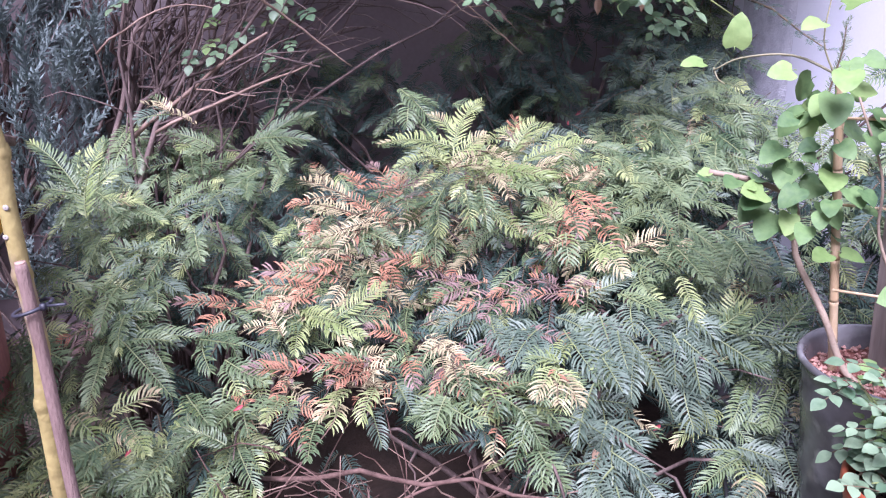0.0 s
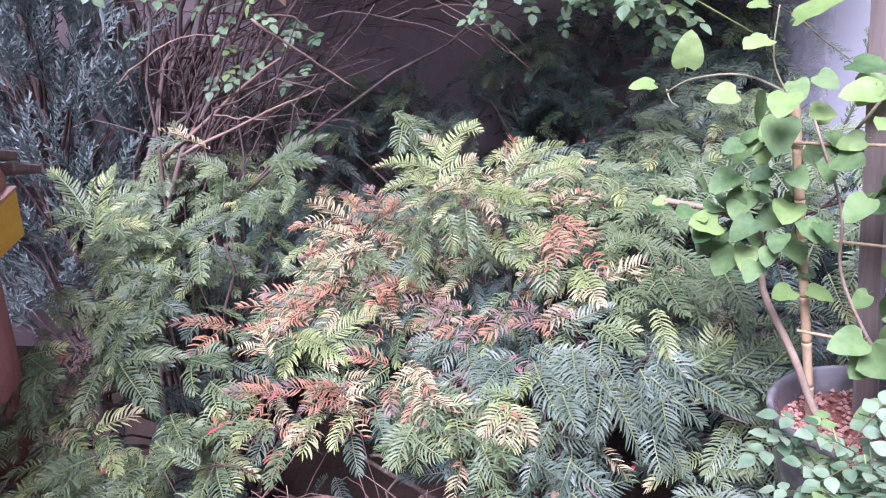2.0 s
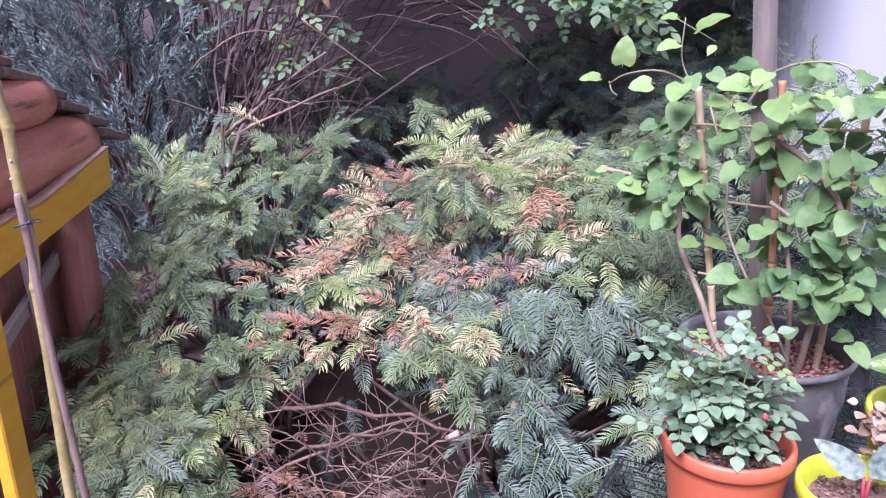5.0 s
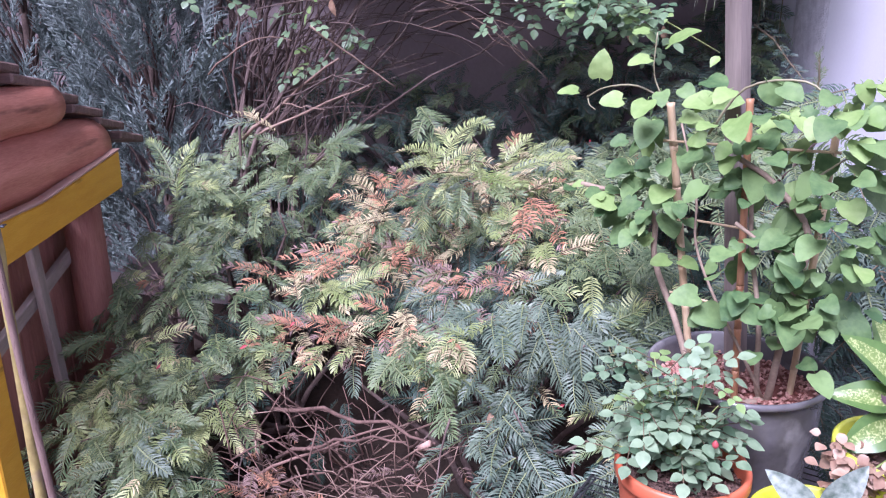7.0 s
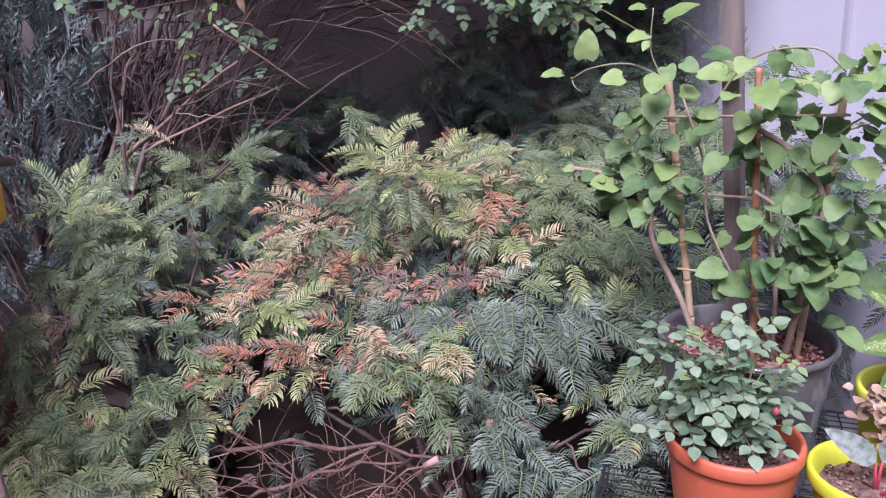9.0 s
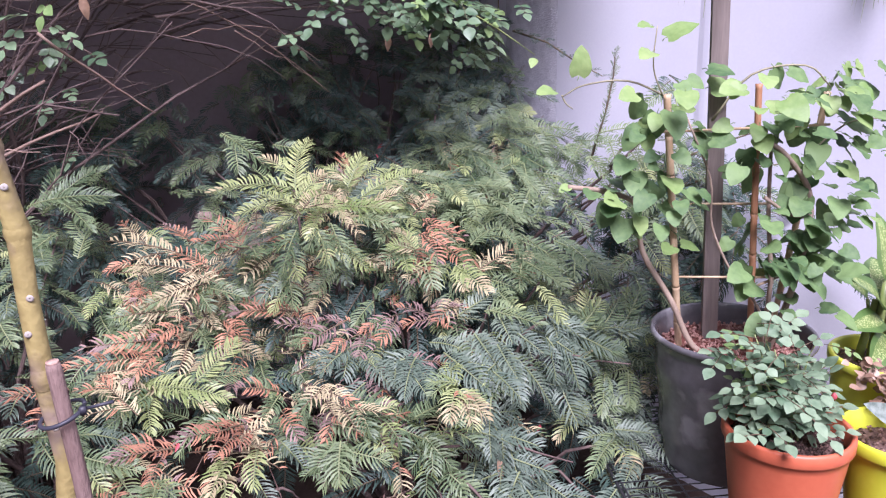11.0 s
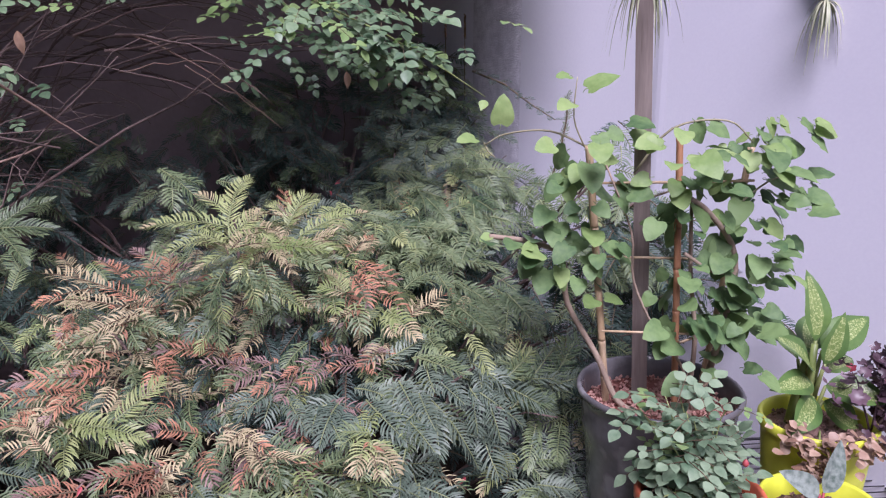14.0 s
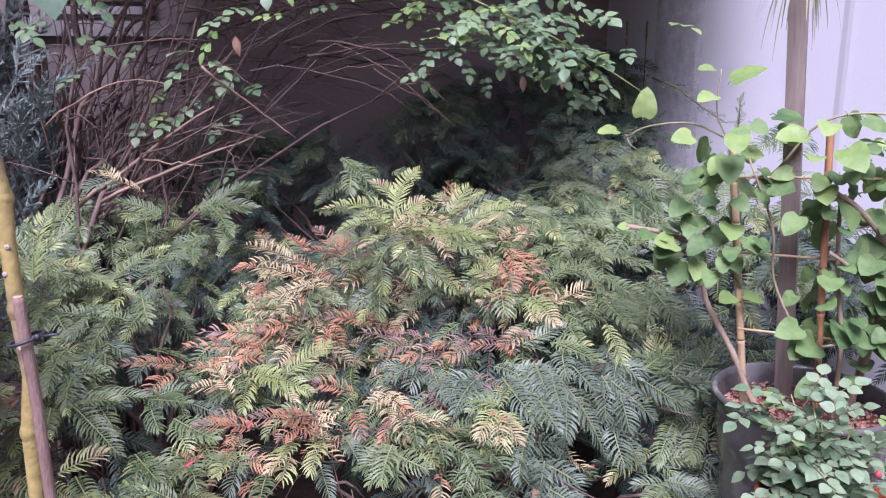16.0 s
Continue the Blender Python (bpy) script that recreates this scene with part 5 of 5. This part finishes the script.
BLACK, TERRA, LIME_S, LIME_B = (0.876, 1.195), (0.785, 0.932), (1.000, 0.862), (1.153, 1.028)
black = pot("nursery_pot", BLACK, 0.177, 0.135, 0.318, 0.010, 0.016, M_BLACKPOT, "large scuffed black plastic nursery pot on the rack", M_GRIT, "reddish lava grit", 0.05, 1, 800, 0.0055)
for a in (62, 242):
    lug = Geo().box((0.03, 0.05, 0.012), 0.003)
    part("handle", lug, M_BLACKPOT, black, "black plastic lug", pose(0.187 * math.cos(radians(a)), 0.187 * math.sin(radians(a)), 0.285, 0, 0, a), smooth=False)
pot("flower_pot", TERRA, 0.118, 0.085, 0.236, 0.006, 0.030, M_TERRA, "orange-red terracotta-coloured plastic pot with a small rose", M_PERLITE, "dark potting mix", 0.035, 0, 620, 0.0042)
pot("flower_pot", LIME_S, 0.108, 0.078, 0.208, 0.012, 0.030, M_LIMEPOT, "small glossy lime-green plastic pot", M_PERLITE, "dark potting mix", 0.040, 0, 160, 0.005)
pot("flower_pot", LIME_B, 0.117, 0.088, 0.275, 0.008, 0.026, M_LIMEPOT, "tall glossy lime-green plastic pot with mixed plants", M_PERLITE, "dark potting mix", 0.030, 0, 160, 0.005)

# ---- plants in the pots ----
def timber_post():
    p = thing("wooden_post", (0.880, 1.272, 0.795), "weathered square timber post standing in the black pot", "post")
    a = aim((0, 0, 0), Vector((0.806, 1.234, 1.665)) - Vector((0.880, 1.272, 0.795)), (-0.55, -0.83, 0))
    g = Geo().box((0.875, 0.033, 0.033), 0.004)
    part("shaft", g, M_POST, p, matrix=a @ Matrix.Translation((0.4375, 0, 0)), smooth=False)


timber_post()


def strap(g, base, way, length, droop, width, r, mi=0):
    verts = []
    d = Vector(way).normalized()
    side = d.cross(Vector((0, 0, 1)))
    side = side.normalized() if side.length > 0.01 else Vector((1, 0, 0))
    n = 9
    for i in range(n):
        t = i / (n - 1)
        p = Vector(base) + d * length * t * (1 - 0.35 * t) + Vector((0, 0, -droop * t * t))
        w = width * (0.5 + 1.2 * t * (1 - t)) * (1 - t ** 4) + 0.0004
        verts += [p - side * w, p + Vector((0, 0, -w * 0.5)), p + side * w]
    g.add(verts, [q for i in range(n - 1) for q in ((3 * i, 3 * i + 1, 3 * i + 4, 3 * i + 3), (3 * i + 1, 3 * i + 2, 3 * i + 5, 3 * i + 4))], mi)


def spider_plant(at, count, reach, drop, label, name="spider_plant", toward=None):
    r = random.Random(int(abs(at[0]) * 1000) + count)
    s = thing(name, at, label, "plant")
    for k in range(count):
        a = r.uniform(0, 2 * math.pi)
        g = Geo()
        w = Vector((math.cos(a), math.sin(a), r.uniform(-0.1, 0.9)))
        if toward:
            w = w * 0.7 + Vector(toward)
        strap(g, (0, 0, 0), w, reach * r.uniform(0.6, 1.2), drop * r.uniform(0.5, 1.4), 0.0024, r)
        part("leaf", g, M_SPIDER, s)


spider_plant((0.806, 1.234, 1.690), 30, 0.11, 0.13, "spider plant with narrow striped leaves on top of the post")
spider_plant((1.385, 1.36, 1.665), 34, 0.085, 0.115, "hanging spider plant tuft in front of the white wall", toward=(0.1, -0.1, -0.2))


def hanger():
    h = thing("wall_pot", (1.40, 1.37, 1.70), "small dark wall pot on the white wall", "flower pot")
    part("body", Geo().lathe([(0.001, 0), (0.030, 0), (0.040, 0.07), (0.044, 0.07), (0.044, 0.078), (0.036, 0.078), (0.030, 0.05), (0.001, 0.05)], 24), M_BLACKPOT, h)
    part("hook", Geo().tube([(0.0, 0.0, 0.07), (0.03, 0.01, 0.09), (0.06, 0.015, 0.08)], 0.003, 6), M_WIRE, h)


hanger()


def trellis_vine():
    r = random.Random(44)
    o = Vector((BLACK[0], BLACK[1], 0.795))
    v = thing("potted_vine", o, "vine with heart-shaped green leaves on bamboo canes", "potted plant")

    def rel(*p):
        return Vector(p) - o

    def cane(a, b, rad, mat, label):
        a, b = rel(*a), rel(*b)
        g = Geo()
        n = 7
        for i in range(n):
            p, q = a.lerp(b, i / n), a.lerp(b, (i + 1) / n)
            g.tube([p, p.lerp(q, 0.08), p.lerp(q, 0.9), q], [rad * 1.13, rad, rad, rad * 1.13], 10)
        part("cane", g, mat, v, label)

    cane((0.790, 1.262, 0.775), (0.708, 1.250, 1.365), 0.0078, M_BAMBOO, "pale bamboo cane")
    cane((0.979, 1.195, 0.775), (0.990, 1.115, 1.365), 0.0068, M_BAMBOO, "pale bamboo cane")
    cane((0.875, 1.135, 0.775), (0.848, 1.150, 1.385), 0.0068, M_ORANGECANE, "orange-brown cane")
    for a, b in (((0.735, 1.21, 0.985), (0.90, 1.13, 0.985)), ((0.70, 1.25, 1.29), (0.86, 1.14, 1.30)), ((0.85, 1.14, 1.30), (1.00, 1.11, 1.30)), ((0.73, 1.23, 1.14), (0.99, 1.13, 1.135)), ((0.86, 1.12, 0.975), (0.99, 1.16, 0.975))):
        part("crosspiece", Geo().tube([rel(*a), rel(*b)], 0.0028, 6), M_BAMBOO, v, "thin horizontal stick")
    stems = [((0.935, 1.165, 0.785), (0.94, 1.14, 0.84), (0.95, 1.10, 1.02), (0.965, 1.10, 1.15), (0.90, 1.11, 1.24), (0.84, 1.12, 1.28)),
             ((0.925, 1.165, 0.79), (0.915, 1.14, 0.84), (0.90, 1.12, 0.98), (0.875, 1.12, 1.12), (0.865, 1.12, 1.26)),
             ((0.93, 1.15, 0.80), (0.87, 1.12, 0.92), (0.82, 1.15, 1.0), (0.775, 1.17, 1.10), (0.77, 1.18, 1.20), (0.73, 1.22, 1.33)),
             ((0.93, 1.16, 0.800), (0.90, 1.13, 0.803), (0.87, 1.15, 0.795), (0.82, 1.18, 0.800), (0.79, 1.22, 0.815), (0.745, 1.25, 0.92), (0.70, 1.29, 1.03), (0.69, 1.30, 1.12), (0.62, 1.31, 1.16), (0.53, 1.33, 1.18))]
    shoots = [
             ((0.84, 1.10, 1.17), (0.90, 1.09, 1.13), (0.955, 1.09, 1.12)),
             ((0.71, 1.25, 1.36), (0.64, 1.29, 1.395), (0.57, 1.34, 1.385), (0.525, 1.36, 1.365)),
             ((0.525, 1.36, 1.37), (0.535, 1.35, 1.345), (0.552, 1.345, 1.335)),
             ((0.70, 1.25, 1.36), (0.675, 1.25, 1.42), (0.678, 1.25, 1.50)),
             ((0.95, 1.11, 1.24), (1.02, 1.09, 1.30), (1.08, 1.08, 1.31), (1.13, 1.09, 1.30)),
             ((0.78, 1.20, 1.31), (0.84, 1.16, 1.40), (0.93, 1.12, 1.42), (0.98, 1.1, 1.38))]
    for k, s in enumerate(stems + shoots):
        w = (0.0080, 0.006, 0.0034, 0.0085, 0.004, 0.0024, 0.0018, 0.0018, 0.0022, 0.0026)[k]
        pts = smooth_line([rel(*p) + Vector((r.uniform(-1, 1), r.uniform(-1, 1), r.uniform(-1, 1))) * 0.004 for p in s])
        part("stem", Geo().tube(pts, taper(w, w * 0.6, len(pts)), 8), M_VINESTEM if k < len(stems) + 1 else M_VINESHOOT, v, "woody pale brown stem" if k < len(stems) + 1 else "thin greenish shoot")
    blades = [leaf_geo(ln, ln * wd, heart, 0.13, cu, 10, 0.016, wave=0.0018) for ln, wd, cu in ((0.070, 0.94, 0.22), (0.080, 0.90, 0.32), (0.064, 0.98, 0.12), (0.052, 0.92, 0.26))]
    green = [b.mesh("leaf", M_VINE) for b in blades]
    young = [b.mesh("leaf", M_VINEYOUNG) for b in blades]

    def put(p, d, nrm, fresh, s=1.0):
        part("leaf", r.choice(young if fresh else green), None, v, matrix=scaled(aim(Vector(p) - o, d, nrm), s * r.uniform(0.45, 0.80)))

    for k in range(225):
        t = r.random()
        which = r.choice((0, 1, 2, 2, 1, 1))
        a, b = (((0.72, 1.24, 1.02), (0.70, 1.245, 1.40)), ((1.0, 1.13, 0.98), (1.0, 1.10, 1.42)), ((0.87, 1.13, 1.0), (0.86, 1.14, 1.41)))[which]
        if which == 0:
            t = t ** 0.5
        c = Vector(a).lerp(Vector(b), t)
        ang = r.uniform(0, 2 * math.pi)
        out = Vector((math.cos(ang), math.sin(ang) * 0.8 - 0.35, 0))
        p = c + out * r.uniform(0.01, 0.085) + Vector((0, 0, r.uniform(-0.02, 0.02)))
        put(p, out + Vector((r.uniform(-0.5, 0.5), r.uniform(-0.6, 0.2), r.uniform(-1.1, 0.15))), (out.x * 0.5 + r.uniform(-0.55, 0.55) - 0.1, out.y * 0.4 - 0.7 + r.uniform(-0.6, 0.5), 0.9), t > 0.72 and r.random() < 0.5 or r.random() < 0.1)
    for k in range(20):
        p = Vector((r.gauss(0.935, 0.055), r.gauss(1.085, 0.03), r.uniform(0.91, 1.05)))
        put(p, (p.x - 0.93 + r.uniform(-0.03, 0.03), -0.03 + r.uniform(-0.04, 0.03), r.uniform(-0.05, 0.02)), (r.uniform(-0.5, 0.4), -0.85 + r.uniform(-0.3, 0.3), 0.85), r.random() < 0.08, 1.1)
    left_leaves = (((0.515, 1.36, 1.375), (-0.9, -0.3, 0.15), 1), ((0.555, 1.345, 1.395), (0.1, -0.3, 1), 1), ((0.665, 1.25, 1.50), (-0.9, -0.2, 0.1), 1), ((0.69, 1.25, 1.47), (0.7, -0.4, 0.6), 1), ((0.67, 1.25, 1.45), (-0.8, -0.5, 0.0), 1),
                        ((0.54, 1.33, 1.18), (-1, -0.2, -0.15), 1), ((0.58, 1.31, 1.17), (-0.6, -0.7, -0.1), 0), ((0.62, 1.31, 1.17), (-0.4, -0.7, 0.2), 0), ((0.63, 1.31, 1.14), (-0.7, -0.5, -0.5), 0), ((0.67, 1.30, 1.13), (0.2, -0.8, -0.5), 0), ((0.60, 1.33, 1.19), (-0.3, -0.3, 0.7), 0))
    right_leaves = (((0.65, 1.28, 1.22), (-0.8, -0.4, 0.1), 0), ((0.64, 1.27, 1.24), (-0.7, -0.5, -0.2), 0), ((0.68, 1.28, 1.10), (-0.9, -0.5, -0.4), 0), ((1.10, 1.08, 1.31), (0.8, -0.3, 0.1), 0), ((1.12, 1.09, 1.29), (0.8, -0.2, -0.4), 0), ((1.05, 1.08, 1.30), (0.2, -0.5, 0.6), 0), ((1.08, 1.08, 1.29), (0.3, -0.6, -0.6), 0),
                        ((0.735, 1.235, 1.05), (-0.8, -0.5, -0.1), 1), ((0.745, 1.235, 1.05), (0.8, -0.5, -0.05), 1), ((0.715, 1.24, 1.20), (-0.3, -0.8, -0.2), 1))
    for k in range(16):
        p = (r.gauss(0.655, 0.04), r.gauss(1.285, 0.02), r.gauss(1.155, 0.035))
        put(p, (r.uniform(-1, 0.5), r.uniform(-0.8, -0.1), r.uniform(-0.5, 0.25)), (r.uniform(-0.4, 0.3), -0.5 + r.uniform(-0.3, 0.3), 1), r.random() < 0.25, 1.15)
    for p, d, fresh in left_leaves + right_leaves:
        put(p, d, (0.1, -0.5, 1), fresh)


trellis_vine()


def small_rose():
    r = random.Random(61)
    o = Vector((TERRA[0], TERRA[1], RACK_Z + 0.20))
    p = thing("potted_rose", o, "small bushy rose with blue-green leaflets", "potted plant")
    leaves = [rose_leaf_geo(90 + k, 0.030, 2).mesh("leaf", [M_POTROSE, M_TWIG]) for k in range(4)]
    soft = [rose_leaf_geo(90 + k, 0.027, 2).mesh("leaf", [M_PALELEAF, M_TWIG]) for k in range(4)]
    for k in range(24):
        e = Vector((r.uniform(-0.11, 0.065), r.uniform(-0.05, 0.09), r.uniform(0.05, 0.215)))
        base = Vector((r.uniform(-0.02, 0.02), r.uniform(-0.02, 0.02), -0.01))
        pts = bend(base, e, 0.02, 6, 0.004, r)
        stem = part("stem", Geo().tube(pts, taper(0.0022, 0.001, 6), 5), M_STALK, p)
        for j in range(6):
            q = pts[r.randrange(2, 6)] + Vector((r.uniform(-1, 1), r.uniform(-1, 1), r.uniform(-0.5, 0.5))) * 0.016
            d = Vector((r.uniform(-1, 1), r.uniform(-1.0, 0.6), r.uniform(-0.3, 0.5)))
            part("leaf", r.choice(soft if r.random() < 0.12 else leaves), None, stem, matrix=scaled(aim(q, d, (d.x * 0.3, d.y * 0.3 - 0.2, 1)), r.uniform(0.75, 1.1)))
    part("bud", Geo().lathe([(0.0005, 0), (0.005, 0.004), (0.006, 0.009), (0.002, 0.015), (0.0005, 0.016)], 10), M_REDBIT, p, "small red bud", Matrix.Translation((0.05, -0.05, 0.10)))


small_rose()


def dieffenbachia():
    r = random.Random(71)
    o = Vector((1.150, 1.055, RACK_Z + 0.245))
    d = thing("dumb_cane", o, "leafy dumb cane with cream-speckled green leaves", "potted plant")
    spec = (((0.00, 0.0, 0.19), (0.02, 0.05, 1.0), 0.155, 0.060), ((0.01, -0.01, 0.17), (0.85, -0.1, 0.62), 0.150, 0.068), ((-0.01, -0.01, 0.13), (-0.75, -0.2, 0.95), 0.150, 0.066), ((-0.02, -0.02, 0.11), (-0.95, -0.3, 0.25), 0.125, 0.052), ((0.01, -0.03, 0.10), (0.5, -0.75, 0.1), 0.13, 0.062),
            ((-0.02, -0.03, 0.08), (-0.75, -0.6, -0.25), 0.12, 0.058), ((0.03, 0.0, 0.12), (0.9, 0.1, 0.2), 0.13, 0.048), ((0.02, 0.03, 0.15), (0.6, 0.6, 0.7), 0.13, 0.060), ((0.02, -0.02, 0.06), (0.65, -0.6, -0.5), 0.11, 0.055), ((-0.01, 0.03, 0.14), (-0.3, 0.6, 0.9), 0.13, 0.056), ((0.0, -0.03, 0.15), (0.15, -0.3, 0.95), 0.12, 0.045))
    for k in range(4):
        b = Vector((r.uniform(-0.03, 0.03), r.uniform(-0.02, 0.02), -0.01))
        part("stalk", Geo().tube(bend(b, b * 0.4 + Vector((0, 0, 0.13 + 0.02 * k)), 0, 5), taper(0.010, 0.007, 5), 10), M_STALK, d)
    for c, w, ln, wd in spec:
        stalk = part("petiole", Geo().tube([(c[0] * 0.4, c[1] * 0.4, max(0.02, c[2] - 0.08)), c], [0.005, 0.0035], 7), M_STALK, d)
        part("leaf", leaf_geo(ln * 0.92, wd * 1.08, ovate, 0.25, 0.3, 12, wave=0.0015, mid=1), [M_DIEFEDGE, M_DIEF], stalk, matrix=aim(c, w, (-w[0] * 0.6, -0.7, 0.8)))


dieffenbachia()


def fittonia_and_coral_bells():
    r = random.Random(81)
    o = Vector((1.085, 0.955, RACK_Z + 0.25))
    f = thing("trailing_plant", o, "low trailing plant with small pinkish-brown leaves", "potted plant")
    blade = leaf_geo(0.026, 0.022, ovate, 0.14, 0.25, 8).mesh("leaf", M_PINKLEAF)
    for k in range(165):
        cx, cy, cz = ((-0.045, 0.020, 0.03), (0.005, -0.035, 0.022), (0.075, -0.055, 0.018), (-0.030, -0.020, -0.015))[k % 4]
        p = Vector((r.gauss(cx, 0.018), r.gauss(cy, 0.014), r.gauss(cz, 0.013)))
        part("leaf", blade, None, f, matrix=scaled(aim(p, (r.uniform(-1, 1), r.uniform(-1.2, 0.5), r.uniform(-0.6, 0.4)), (r.uniform(-0.7, 0.7), r.uniform(-0.9, 0.2), 0.9)), r.uniform(0.6, 0.98)))
    part("stems", Geo().tube([(0.06, 0.06, -0.02), (0.03, 0.03, 0.02), (0.0, 0.0, 0.01)], 0.002, 5), M_STALK, f)
    o = Vector((1.245, 0.975, RACK_Z + 0.26))
    h = thing("purple_foliage_plant", o, "dark purple lobed-leaf plant with crimson shoots", "potted plant")

    def lobed(n):
        g = Geo()
        verts = [(0.004, 0, -0.003)]
        m = n * 2 + 1
        for ring, size in ((0.55, 1.0), (1.0, 1.0)):
            for i in range(m):
                a = math.pi * 1.75 * (i / (m - 1) - 0.5)
                q = 0.021 * ring * (1.0 if i % 2 or ring < 1 else 0.74)
                verts.append((q * math.cos(a) + 0.005, q * math.sin(a), 0.0 if ring < 1 else (0.005 if i % 2 else 0.001)))
        faces = [(0, i, i + 1) for i in range(1, m)] + [(i, i + m, i + m + 1, i + 1) for i in range(1, m)]
        return g.add(verts, faces)

    leaf = lobed(6).mesh("leaf", M_PURPLE)
    red = lobed(5).mesh("leaf", M_REDBIT)
    for k in range(15):
        e = Vector((r.gauss(0.022, 0.04), r.gauss(-0.01, 0.045), r.uniform(0.04, 0.20)))
        stem = part("stem", Geo().tube(bend((0.0, 0.0, -0.02), e, 0.02, 5, 0.004, r), taper(0.0025, 0.0012, 5), 5), M_PURPLE, h)
        for j in range(19):
            q = e + Vector((r.gauss(0, 0.028), r.gauss(0, 0.028), r.gauss(-0.02, 0.03)))
            part("leaf", red if r.random() < 0.03 else leaf, None, stem, matrix=scaled(aim(q, (r.uniform(-1, 1), r.uniform(-1.2, 0.5), r.uniform(-0.5, 0.4)), (r.uniform(-0.9, 0.9), r.uniform(-1.0, 0.3), 0.8)), r.uniform(0.5, 0.95)))


fittonia_and_coral_bells()


def silver_plant():
    o = Vector((LIME_S[0], LIME_S[1], RACK_Z + 0.165))
    s = thing("silver_leaf_plant", o, "young plant with three silvery grey-green leaves", "potted plant")
    for c, w, ln in (((-0.005, 0, 0.06), (-0.75, 0.1, 0.55), 0.095), ((0.005, 0, 0.06), (0.6, 0.15, 0.85), 0.105), ((0.01, -0.02, 0.02), (0.9, -0.5, 0.1), 0.075)):
        stalk = part("petiole", Geo().tube([(0, 0, -0.01), c], [0.004, 0.0025], 7), M_REDBIT, s, "reddish leaf stalk")
        part("leaf", leaf_geo(ln, ln * 0.44, lance, 0.3, 0.15, 10), M_SILVER, stalk, matrix=aim(c, w, (0.1, -0.9, 0.5)))


silver_plant()
